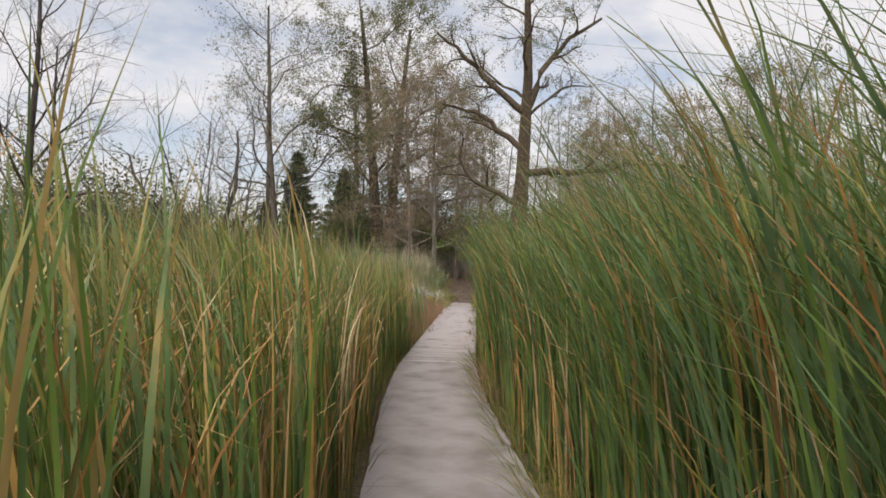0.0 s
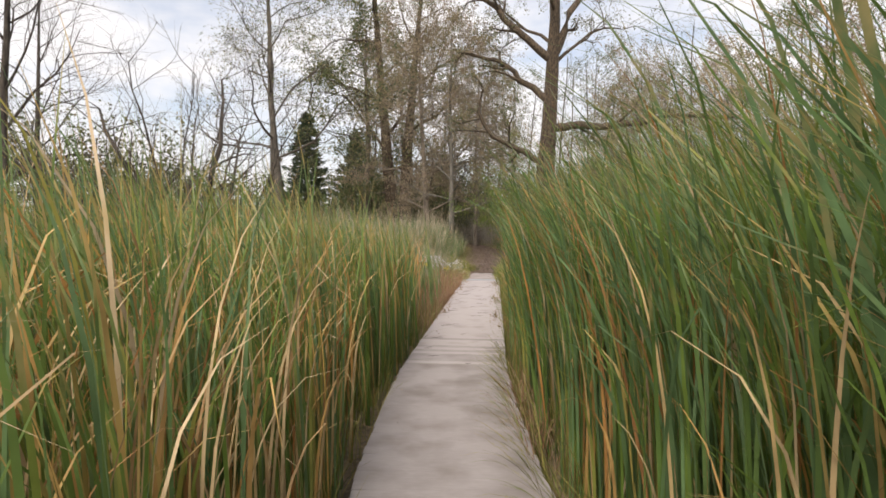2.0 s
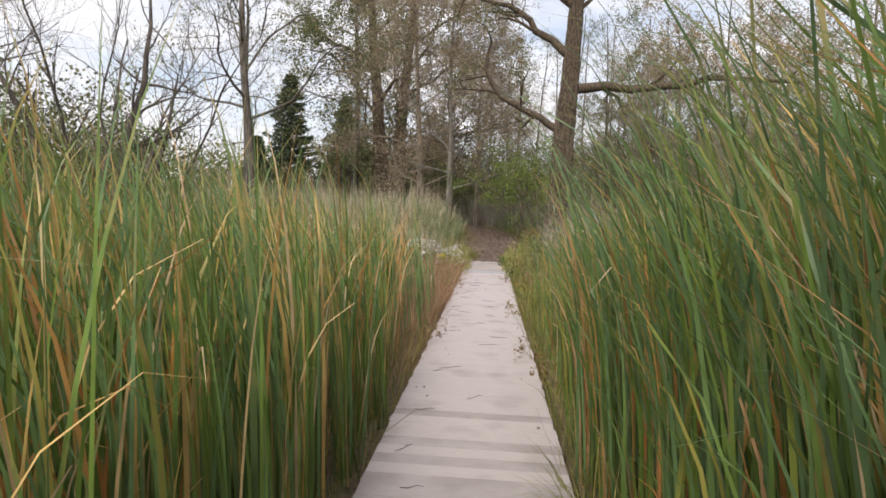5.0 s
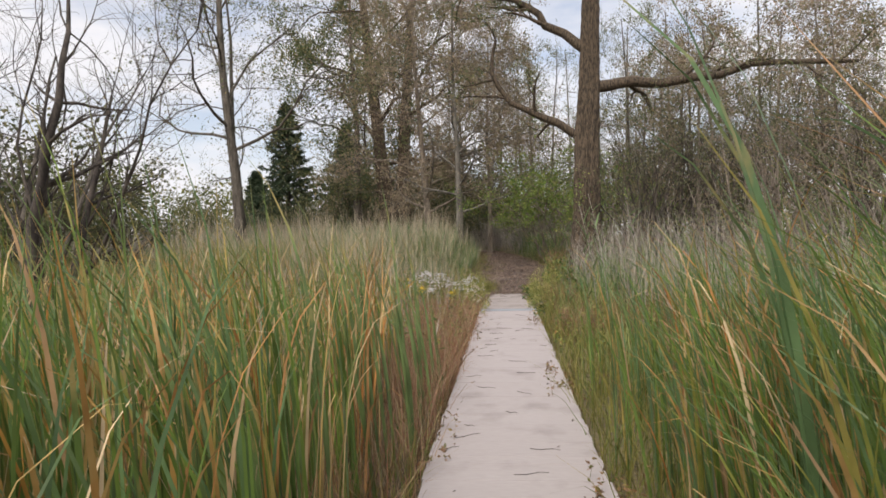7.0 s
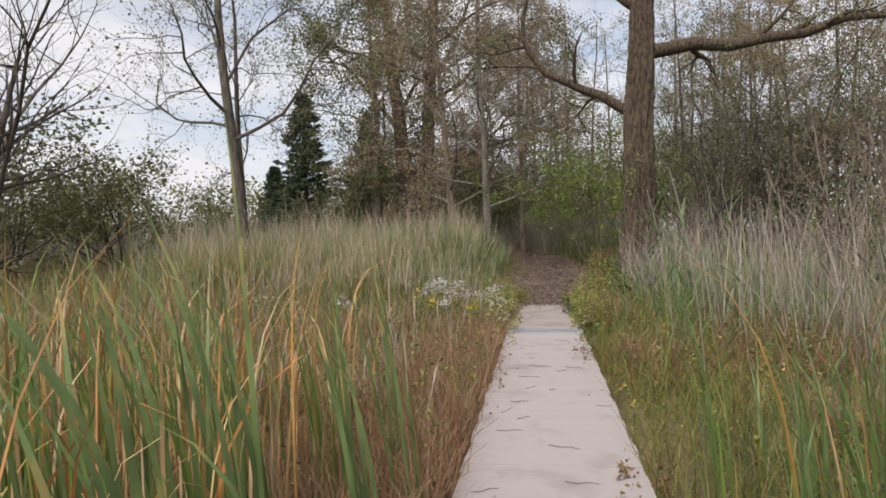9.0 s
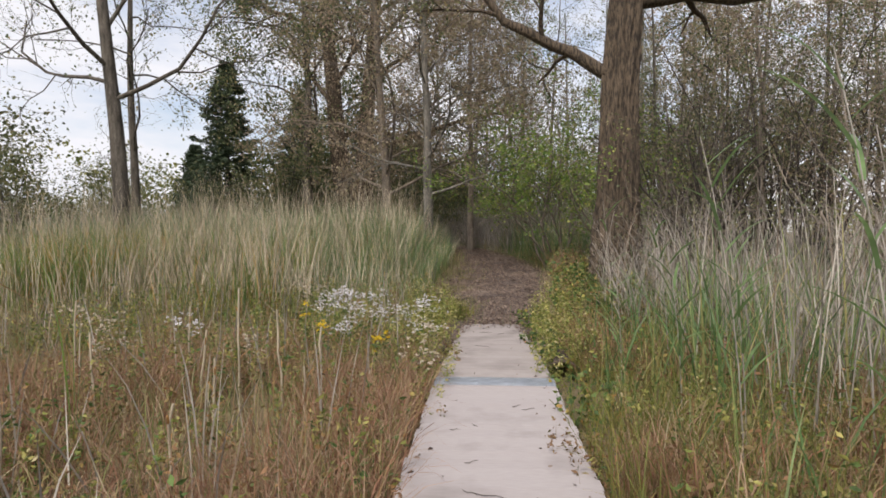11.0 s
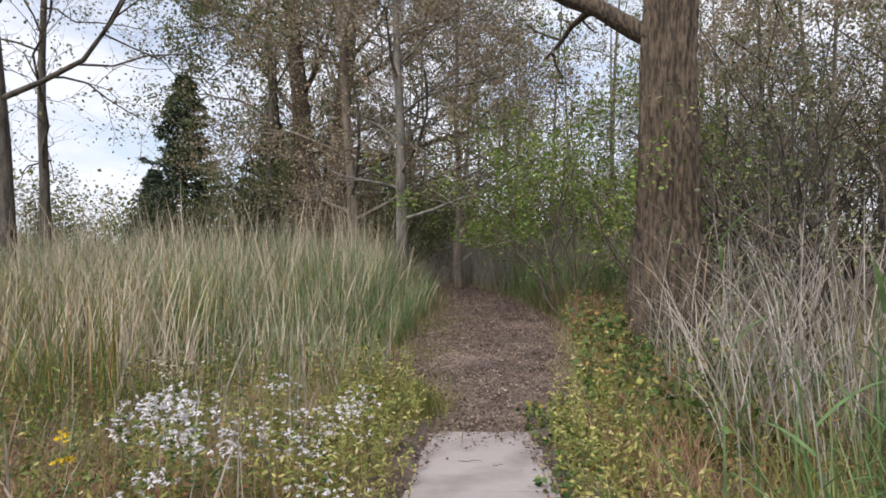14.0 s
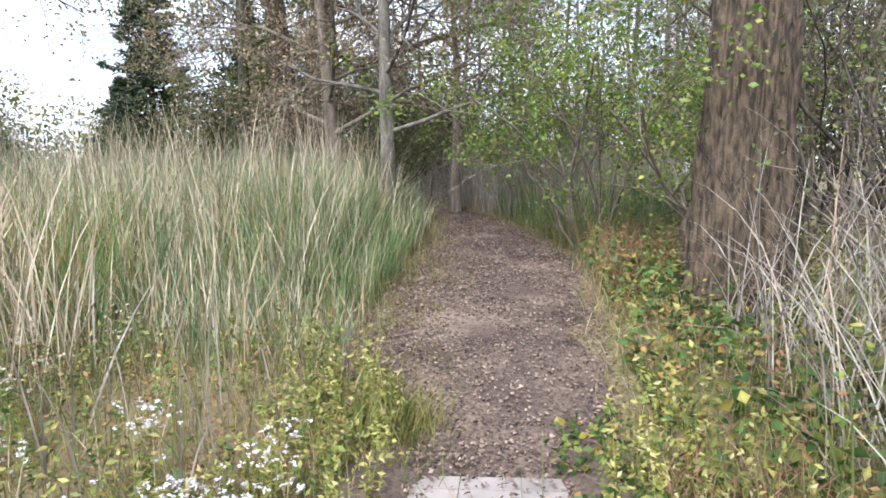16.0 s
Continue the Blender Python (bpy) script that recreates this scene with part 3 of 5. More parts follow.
def left_reeds():
    off = lambda x, y: curve_x(y) - x
    fade = lambda y: np.clip((8.5 - y) / 4.0, 0, 1) + 0.22 * np.clip((13.5 - y) / 3.0, 0, 1)
    edge = lambda x, y: off(x, y) > 0.72 + 0.13 * np.clip(y - 7.0, 0, 9)
    near = scatter(5600, -4.6, 1, -9, 15, lambda x, y: edge(x, y) & (off(x, y) < 3.2) & (rng.uniform(0, 1, len(x)) < fade(y) * 0.95))
    far = scatter(8000, -15, -1, -9, 17, lambda x, y: edge(x, y) & (off(x, y) > 3.0) & (rng.uniform(0, 1, len(x)) < (fade(y) + 0.04) * np.clip(1.3 - off(x, y) / 16, 0.2, 1)))
    parts = {M_CATTAIL: [], M_CATTAIL_GOLD: []}
    for p, segs in ((near, 7), (far, 4)):
        o = off(p[:, 0], p[:, 1])
        tall = (2.02 + 0.22 * np.clip((o - 0.7) / 2, 0, 1)) * (0.76 + 0.24 * np.clip((10.5 - p[:, 1]) / 6, 0, 1)) * rng.uniform(0.85, 1.12, len(p))
        gold = rng.uniform(0, 1, len(p)) < np.clip((p[:, 1] - 1) / 9, 0.5, 0.8)
        for mat, pick in ((M_CATTAIL, ~gold), (M_CATTAIL_GOLD, gold)):
            parts[mat].append(cattails(p[pick], 7 if segs == 7 else 5, tall[pick], WIND, 0.75, segs, 0.016, 1.0))
    stuff("cattail_stand", joined(parts[M_CATTAIL]), M_CATTAIL, "upright green cattail leaves with dry tips", "cattails")
    stuff("cattail_stand", joined(parts[M_CATTAIL_GOLD]), M_CATTAIL_GOLD, "cattail leaves turning gold and orange", "cattails")
    p = scatter(4200, -6, 1, -9, 13, lambda x, y: edge(x, y))
    p = np.concatenate([p, scatter(3000, -3.6, 0.8, -5, 2.5, lambda x, y: edge(x, y))])
    stuff("dead_cattail_leaves", crooked(p, rng.uniform(0.9, 2.0, len(p)), 0.0), M_DEADLEAF, "pale buckled dead cattail leaves", "dead leaves")


right_reeds()
left_reeds()


def cattail_plants(n, side, reach, y0, y1, low, high, lean, mat, label):
    """Single broad-leaved plants along the boardwalk, each leaf a part."""
    for k in range(n):
        y = y0 + (y1 - y0) * (k + rng.uniform(0, 1)) / n
        x = float(curve_x(y)) + side * rng.uniform(0.76, reach)
        v, f = cattails(np.array([[x, y]]), 5, rng.uniform(low, high, 1), WIND, lean, 9, 0.026, 0.45)
        if not len(v):
            continue
        z = float(ground_z(x, y))
        root = thing("cattail_plant", label, "cattail", "cattails beside the boardwalk", (x, y, z))
        for strip in v.reshape(-1, 20, 3):
            part("leaf", mesh_of("leaf", strip - np.array([x, y, z]), f[:9], mat), root)


cattail_plants(62, 1, 1.5, -6.5, 6.8, 2.45, 2.95, 1.25, M_CATTAIL, "tall cattail with broad green leaves arching over the boardwalk")
cattail_plants(16, -1, 2.6, 9.0, 12.0, 1.5, 1.85, 0.5, M_CATTAIL_GOLD, "tall cattail with orange and tan dry leaves")
cattail_plants(46, -1, 1.9, -4.5, 9.5, 1.85, 2.25, 0.7, M_CATTAIL_GOLD, "cattail with broad green leaves turning orange")


def grass(name, p, lo, hi, wide, mat, label, category="grass", lean=0.7, segs=3, taper=None):
    n = len(p)
    lower = taper(p[:, 0], p[:, 1]) if taper else 1.0
    geo = blades(on_ground(p), rng.uniform(lo, hi, n) * (0.78 + 0.36 * patchy(p[:, 0], p[:, 1], 0.55, hi)) * lower, rng.uniform(0.7, 1.4, n) * wide, rng.uniform(0, 6.283, n), np.abs(rng.normal(0.13, 0.15, n)), np.abs(rng.normal(lean, 0.42, n)), 1.5, segs, 1.2)
    return stuff(name, geo, mat, label, category)


def off_trail(x, y, gap=0.0):
    lo, hi = trail_edges(y)
    return (y < 21.1) | (x < lo - gap) | (x > hi + gap)


grass("grass_verge", scatter(9000, -1.7, -0.5, 6.5, 18, lambda x, y: (x < -0.56 - 0.1 * rng.uniform(0, 1, len(x))) & (rng.uniform(0, 1, len(x)) < np.clip((y - 6.5) / 3, 0, 1) * (0.35 + patchy(x, y, 0.6)))),
      0.3, 0.85, 0.005, M_REDGRASS, "russet dry grass leaning over the boardwalk's edge", lean=0.9)
grass("grass_verge", scatter(6500, -1.0, 1.4, -8, 9, lambda x, y: (x < curve_x(y) - 0.62) & (x > curve_x(y) - 1.1)), 0.25, 0.8, 0.006, M_YELLOWGRASS, "short olive grass at the foot of the reeds", lean=0.6)
grass("grass_verge", scatter(17000, 0.5, 2.4, -8, 17, lambda x, y: (x > curve_x(y) + 0.6) & (x < curve_x(y) + 1.25 + 0.03 * np.clip(y, 0, 20)) & (rng.uniform(0, 1, len(x)) < 0.25 + patchy(x, y, 0.7, 2))),
      0.25, 0.85, 0.006, M_YELLOWGRASS, "yellow-green grass arching beside the boardwalk", lean=1.0)
over = scatter(5600, 0.5, 1.9, -3.2, 5.2, lambda x, y: (x > curve_x(y) + 0.56) & (x < curve_x(y) + 0.7))
stuff("overhanging_grass", blades(on_ground(over), rng.uniform(0.3, 0.68, len(over)), rng.uniform(0.005, 0.009, len(over)), math.pi + rng.normal(0, 0.6, len(over)), rng.uniform(0.2, 0.7, len(over)), rng.uniform(0.6, 1.3, len(over)), 1.3, 5, 1.0), M_YELLOWGRASS, "brownish grass hanging over the planks", "grass")
grass("grass_verge", scatter(500, 0.45, 1.1, 1.5, 3.6, lambda x, y: (x > curve_x(y) + 0.56)), 0.5, 0.9, 0.005, M_REDGRASS, "brown grass hanging over the boardwalk", lean=1.2)
grass("meadow_grass", scatter(30000, -11, -0.6, 7.5, 24, lambda x, y: (x < -0.66) & off_trail(x, y, 0.25) & (rng.uniform(0, 1, len(x)) < np.clip((y - 7.5) / 4, 0.1, 1) * np.clip(1.25 + x / 14, 0.2, 1))),
      0.22, 0.66, 0.007, M_MEADOW, "mixed green and tan meadow grass")
grass("meadow_grass", scatter(9000, -5, -0.8, 11, 18.6, lambda x, y: patchy(x, y, 0.8, 5) > 0.48), 0.35, 0.75, 0.005, M_REDGRASS, "patches of russet dry meadow grass", lean=0.9)
# the tall stand beside the trail, lower towards its edges
edge_low = lambda x, y: np.clip((y - 22.4) / 2.6, 0.45, 1) * np.clip((trail_edges(y)[0] - x) / 1.1, 0.5, 1)
stand = lambda x, y: off_trail(x, y, 0.18) & (y > 22.6 + 0.35 * np.clip(-x - 2.5, 0, 8) * 0.3 + 0.5 * patchy(x, y, 0.9, 1)) & (x < -1.15)
grass("tall_grass_stand", scatter(27000, -13, -1.0, 22.3, 32.5, lambda x, y: stand(x, y) & (rng.uniform(0, 1, len(x)) < np.clip(1.15 + x / 16, 0.25, 1))), 0.8, 2.15, 0.012, M_TALLGRASS, "tall grey-green marsh grass with straw stems", "tall grass", 0.5, 5, edge_low)
grass("straw_stems", scatter(4200, -12, -1.6, 22.4, 32, lambda x, y: stand(x, y) & (patchy(x, y, 0.8, 9) > 0.4)), 1.2, 2.9, 0.012, M_STRAW, "thin pale straw stems above the marsh grass", "dead stems", 0.25, 4, edge_low)
grass("matted_grass", scatter(24000, -6, -0.64, 10, 20.4, lambda x, y: patchy(x, y, 0.55, 16) > 0.40), 0.3, 0.7, 0.006, M_REDGRASS, "matted russet grass lying in tangles", "grass", 1.7, 5)
grass("tall_grass_stand", scatter(3200, -3.4, -1.2, 24.5, 30.5, lambda x, y: off_trail(x, y, 0.15)), 0.9, 1.7, 0.012, M_REED, "fresh green grass at the end of the tall stand", "tall grass", 0.5, 5, edge_low)
grass("straw_stems", scatter(2200, -9.5, -3.2, 21.9, 26, lambda x, y: patchy(x, y, 0.7, 3) > 0.42), 0.9, 2.0, 0.012, M_STRAW, "pale straw reeds at the front of the tall stand", "dead stems", 0.3, 4)
grass("golden_reeds", scatter(3600, -10, -3.6, 21.5, 24.5, lambda x, y: patchy(x, y, 0.7, 6) > 0.45), 0.9, 1.7, 0.012, M_CATTAIL_GOLD, "patch of golden-green reeds behind the meadow", "reeds", 0.4, 5)
grass("grass_mound", np.array([0.98, 15.4]) + rng.normal(0, 0.13, (700, 2)), 0.25, 0.55, 0.004, M_REDGRASS, "low mound of russet grass beside the boardwalk", "grass", 1.0, 4)
grass("arching_canes", scatter(420, 1.9, 3.6, 20.4, 23.4, lambda x, y: off_trail(x, y, 0.7)), 1.0, 2.3, 0.01, M_STALK, "pale arching dead canes beside the footpath", "dead canes", 1.1, 6)
grass("thicket_grass", scatter(700, 1.6, 4.4, 16.5, 20.5, lambda x, y: off_trail(x, y, 0.5) & (patchy(x, y, 0.4, 21) > 0.42)), 0.8, 1.9, 0.013, M_REED, "green reed shoots among the dead canes", "tall grass", 0.45, 5)
grass("meadow_grass", scatter(15000, -34, -8.5, 13, 34, None), 0.5, 1.15, 0.016, M_MEADOW, "rough grass at the far side of the meadow", lean=0.6)
grass("meadow_stalks", scatter(520, -7, -1.0, 12, 23, None), 0.7, 1.25, 0.012, M_STALK, "bare pale stalks standing in the meadow", "dead stems", 0.2, 4)
grass("brush_stems", scatter(10000, -42, -6, 30, 48, lambda x, y: x < -9 - 0.3 * (y - 30) * 0 - rng.uniform(0, 3, len(x))), 1.2, 2.4, 0.016, M_STALK, "grey-brown dead brush along the meadow", "dead brush", 0.3, 3)
# right side: dead stalks and grasses
thick = lambda x, y: (x > 2.7 + 0.3 * np.sin(y * 1.3) + 0.12 * np.clip(17 - y, 0, 5)) & off_trail(x, y, 0.9)
grass("dead_reed_thicket", scatter(2800, 1.6, 10, 8.5, 22.8, lambda x, y: thick(x, y) & (rng.uniform(0, 1, len(x)) < np.clip((y - 8) / 4, 0.15, 1))), 1.2, 2.7, 0.0075, M_STALK, "thicket of grey dead reed stalks", "dead reeds", 0.2, 5)
grass("dead_reed_thicket", scatter(750, 2.1, 5.0, 14.5, 21.5, lambda x, y: patchy(x, y, 0.5, 15) > 0.4), 1.3, 2.5, 0.01, M_STALK, "pale upright dead reed stalks beside the boardwalk", "dead reeds", 0.18, 5)
grass("thicket_grass", scatter(2300, 1.3, 9, 9, 23, thick), 0.8, 1.9, 0.012, M_TALLGRASS, "green reed grass growing through the dead stalks", "tall grass", 0.6, 5)
grass("thicket_floor_grass", scatter(8000, 1.0, 8, 10, 23, lambda x, y: off_trail(x, y, 0.2)), 0.3, 0.8, 0.006, M_MEADOW, "tangled tan and green grass under the thicket", lean=1.0)
grass("thicket_floor_grass", scatter(4500, 0.9, 3.4, 11.5, 21.5, lambda x, y: patchy(x, y, 0.5, 8) > 0.5), 0.3, 0.8, 0.007, M_YELLOWGRASS, "tufts of yellow-green grass beside the boardwalk", lean=1.0)
grass("thicket_floor_grass", scatter(11000, 0.9, 4.0, 11.5, 21.5, lambda x, y: patchy(x, y, 0.6, 11) > 0.46), 0.3, 0.8, 0.007, M_REDGRASS, "rusty orange grass between the boardwalk and the thicket", lean=1.0)
grass("thicket_grass", scatter(550, 1.1, 3.2, 11.0, 21.0, lambda x, y: patchy(x, y, 0.4, 14) > 0.5), 0.6, 1.25, 0.014, M_REED, "scattered green reed shoots", "tall grass", 0.5, 5)
grass("trail_verge_grass", scatter(10000, 0.2, 7, 22, 36, lambda x, y: off_trail(x, y, 0.02)), 0.25, 0.7, 0.006, M_MEADOW, "low grass along the footpath", lean=0.8)
grass("trail_verge_grass", scatter(7000, -4, 0.4, 21, 36, lambda x, y: off_trail(x, y, 0.0) & (x > trail_edges(y)[0] - 0.9)), 0.2, 0.65, 0.006, M_MEADOW, "short grass fringing the footpath", lean=0.8)
grass("brown_thicket", scatter(7000, -0.9, 3.4, 31.5, 38, lambda x, y: off_trail(x, y, 0.1)), 1.0, 2.1, 0.01, M_STALK, "grey-brown dead stems where the footpath bends", "dead reeds", 0.3, 4)
grass("wood_floor_stems", scatter(7000, -9, 5, 37.5, 50, lambda x, y: off_trail(x, y, 0.2)), 0.9, 2.3, 0.016, M_STALK, "grey-brown brush on the floor of the wood", "dead brush", 0.5, 4)
grass("brown_thicket", scatter(5000, 0.9, 4.5, 28.5, 36, lambda x, y: off_trail(x, y, 0.3)), 0.8, 1.7, 0.012, M_TALLGRASS, "grey-green reed grass behind the footpath", "tall grass", 0.3, 4)
grass("brown_thicket", scatter(5000, 0.4, 4.0, 27.6, 34, lambda x, y: off_trail(x, y, 0.12)), 0.5, 1.35, 0.012, M_REED, "green reed grass along the bend of the footpath", "tall grass", 0.4, 4)
grass("russet_verge", scatter(3000, 1.2, 3.4, 24.2, 29.0, lambda x, y: off_trail(x, y, 0.06) & (patchy(x, y, 0.6, 13) > 0.45)), 0.4, 0.95, 0.008, M_REDGRASS, "rust-coloured grass on the footpath's bank", "grass", 0.7, 4)
grass("trail_fringe", scatter(9000, -2.4, 1.9, 21.2, 34, lambda x, y: (np.abs(x - trail_edges(y)[0]) < 0.22 * rng.uniform(0, 1.3, len(x))) | (np.abs(x - trail_edges(y)[1]) < 0.22 * rng.uniform(0, 1.3, len(x)))), 0.12, 0.5, 0.005, M_MEADOW, "ragged grass leaning over the footpath's edges", "grass", 1.1, 4)
grass("trail_tufts", scatter(5200, -1.2, 0.0, 21.8, 29, lambda x, y: ~off_trail(x, y) & (patchy(x, y, 0.3, 3) > 0.56) & (rng.uniform(-1.2, 0.1, len(x)) > x)), 0.06, 0.26, 0.004, M_YELLOWGRASS, "small tufts of grass on the footpath", lean=0.8)


def herbs(name, p, lo, hi, size, per, mat, label, slim=0.45):
    """Leafy stems: thin stalks with leaves all the way up."""
    n = len(p)
    h = rng.uniform(lo, hi, n)
    base = on_ground(p)
    way, tilt = rng.uniform(0, 6.283, n), np.abs(rng.normal(0.12, 0.1, n))
    stem = blades(base, h, np.full(n, 0.005), way, tilt, np.full(n, 0.15), 1.5, 3, 1.0)
    s = rng.uniform(0.12, 1.02, (n, per))
    at = base[:, None, :] + np.stack([np.cos(way)[:, None] * np.sin(tilt[:, None] + 0.05) * s * h[:, None], np.sin(way)[:, None] * np.sin(tilt[:, None] + 0.05) * s * h[:, None], s * h[:, None]], -1)
    at = (at + rng.normal(0, size * 0.35, at.shape)).reshape(-1, 3)
    v, f = leaves(at, rng.uniform(0.6, 1.3, len(at)) * size, 0.5, slim)
    me = mesh_of(name, np.concatenate([stem[0], v]), [stem[1], f + len(stem[0])], mat)
    return tagged(new(name, me), label, "herbs", kind="stuff")


verge = lambda x, y: (np.abs(x) > 0.62) & off_trail(x, y, 0.05)
herbs("yellowing_herbs", scatter(95, 0.62, 1.25, 18.3, 21.6, verge), 0.4, 0.85, 0.045, 34, M_HERB_LIGHT, "yellow-green leafy weeds crowding the boardwalk")
herbs("yellowing_herbs", scatter(60, 1.0, 3.2, 13, 19, verge), 0.3, 0.6, 0.045, 26, M_HERB_LIGHT, "scattered yellow-green weeds in the grass")
herbs("green_weeds", scatter(420, 0.64, 3.2, 11, 24.5, lambda x, y: verge(x, y) & (patchy(x, y, 0.6, 4) > 0.45)), 0.25, 0.7, 0.055, 16, M_HERB, "green weeds and seedlings beside the boardwalk")
herbs("green_weeds", scatter(520, -4.5, -0.62, 12.5, 22.6, lambda x, y: verge(x, y) & (patchy(x, y, 0.7, 9) > 0.48)), 0.2, 0.6, 0.05, 16, M_HERB, "green weeds among the meadow grass")
herbs("yellowing_herbs", scatter(120, -1.35, -0.6, 19.2, 22.4, verge), 0.3, 0.65, 0.045, 26, M_HERB_LIGHT, "yellow-green weeds beside the footpath")
herbs("withered_weeds", scatter(520, 1.0, 4.2, 14, 30, verge), 0.3, 0.75, 0.05, 20, M_HERB_BROWN, "reddish-brown withered weeds along the footpath")
herbs("green_weeds", scatter(900, -7, -0.66, 11.5, 23, lambda x, y: verge(x, y) & (patchy(x, y, 0.45, 12) > 0.5)), 0.25, 0.65, 0.06, 16, M_HERB, "dark green leafy weeds scattered through the meadow")
herbs("yellowing_herbs", scatter(70, -1.25, -0.5, 21.4, 22.9, lambda x, y: off_trail(x, y, -0.08)), 0.12, 0.42, 0.045, 24, M_HERB_LIGHT, "clump of yellow-green weeds at the footpath")
grass("trail_fringe", np.array([-0.62, 21.9]) + rng.normal(0, 0.16, (420, 2)), 0.2, 0.5, 0.007, M_YELLOWGRASS, "arching tuft of green grass at the footpath", "grass", 1.3, 5)
herbs("bramble_leaves", scatter(230, 0.95, 3.0, 20.6, 27, lambda x, y: verge(x, y) & (patchy(x, y, 0.5, 7) > 0.35)), 0.2, 0.65, 0.095, 16, M_BRAMBLE, "green bramble leaves turning yellow beside the footpath", 0.75)
herbs("bramble_leaves", scatter(90, 0.5, 1.2, 16.2, 21.2, None), 0.12, 0.45, 0.055, 14, M_BRAMBLE, "green seedlings beside the boardwalk", 0.7)
herbs("yellowing_herbs", scatter(110, -4.5, -0.9, 12.5, 18, lambda x, y: patchy(x, y, 0.5, 18) > 0.52), 0.2, 0.5, 0.05, 22, M_HERB_LIGHT, "low yellow-green weeds in the matted grass")
herbs("green_weeds", scatter(260, -6.5, -0.8, 18.5, 22.8, verge), 0.35, 0.7, 0.05, 18, M_HERB, "lush green weeds at the back of the meadow")
herbs("yellowing_herbs", scatter(120, -6.5, -0.8, 18.5, 22.8, lambda x, y: verge(x, y) & (patchy(x, y, 0.5, 19) > 0.45)), 0.35, 0.75, 0.05, 22, M_HERB_LIGHT, "yellow-green weeds at the back of the meadow")
herbs("withered_weeds", scatter(900, -7, -0.9, 11, 23, verge), 0.3, 0.75, 0.04, 18, M_HERB_BROWN, "brown withered seed heads in the meadow")
herbs("green_weeds", scatter(650, 1.1, 4.5, 21, 33, verge), 0.3, 0.8, 0.07, 18, M_HERB, "green undergrowth around the willow's foot")
herbs("yellowing_herbs", scatter(60, -0.72, -0.44, 16.0, 21.2, lambda x, y: patchy(x, y, 0.4, 2) > 0.45), 0.15, 0.45, 0.04, 24, M_HERB_LIGHT, "yellow-green weeds leaning over the planks")
herbs("yellowing_herbs", scatter(60, 0.42, 0.72, 17.8, 21.4, lambda x, y: patchy(x, y, 0.4, 5) > 0.4), 0.15, 0.5, 0.04, 24, M_HERB_LIGHT, "yellow-green weeds leaning over the planks")
herbs("bramble_leaves", scatter(90, 0.42, 0.85, 19.6, 21.9, None), 0.1, 0.34, 0.06, 16, M_BRAMBLE, "green seedlings crowding the boardwalk's end", 0.7)
herbs("yellowing_herbs", scatter(46, -0.85, -0.5, 18.0, 21.6, None), 0.2, 0.5, 0.045, 24, M_HERB_LIGHT, "yellow-green weeds crowding the boardwalk's end")
herbs("yellowing_herbs", scatter(46, 0.55, 0.95, 18.2, 21.2, None), 0.3, 0.65, 0.045, 26, M_HERB_LIGHT, "pale yellow-green weeds beside the last planks")
herbs("trailing_weeds", scatter(260, 0.38, 0.72, 6.5, 20.8, lambda x, y: patchy(x, y, 0.5, 3) > 0.46), 0.1, 0.36, 0.04, 20, M_HERB_BROWN, "small dark weeds creeping onto the planks")
herbs("trailing_weeds", scatter(170, -0.7, -0.44, 8.0, 20.8, lambda x, y: patchy(x, y, 0.5, 1) > 0.48), 0.1, 0.34, 0.04, 20, M_HERB_BROWN, "small dark weeds creeping onto the planks")

# ---- trees ----


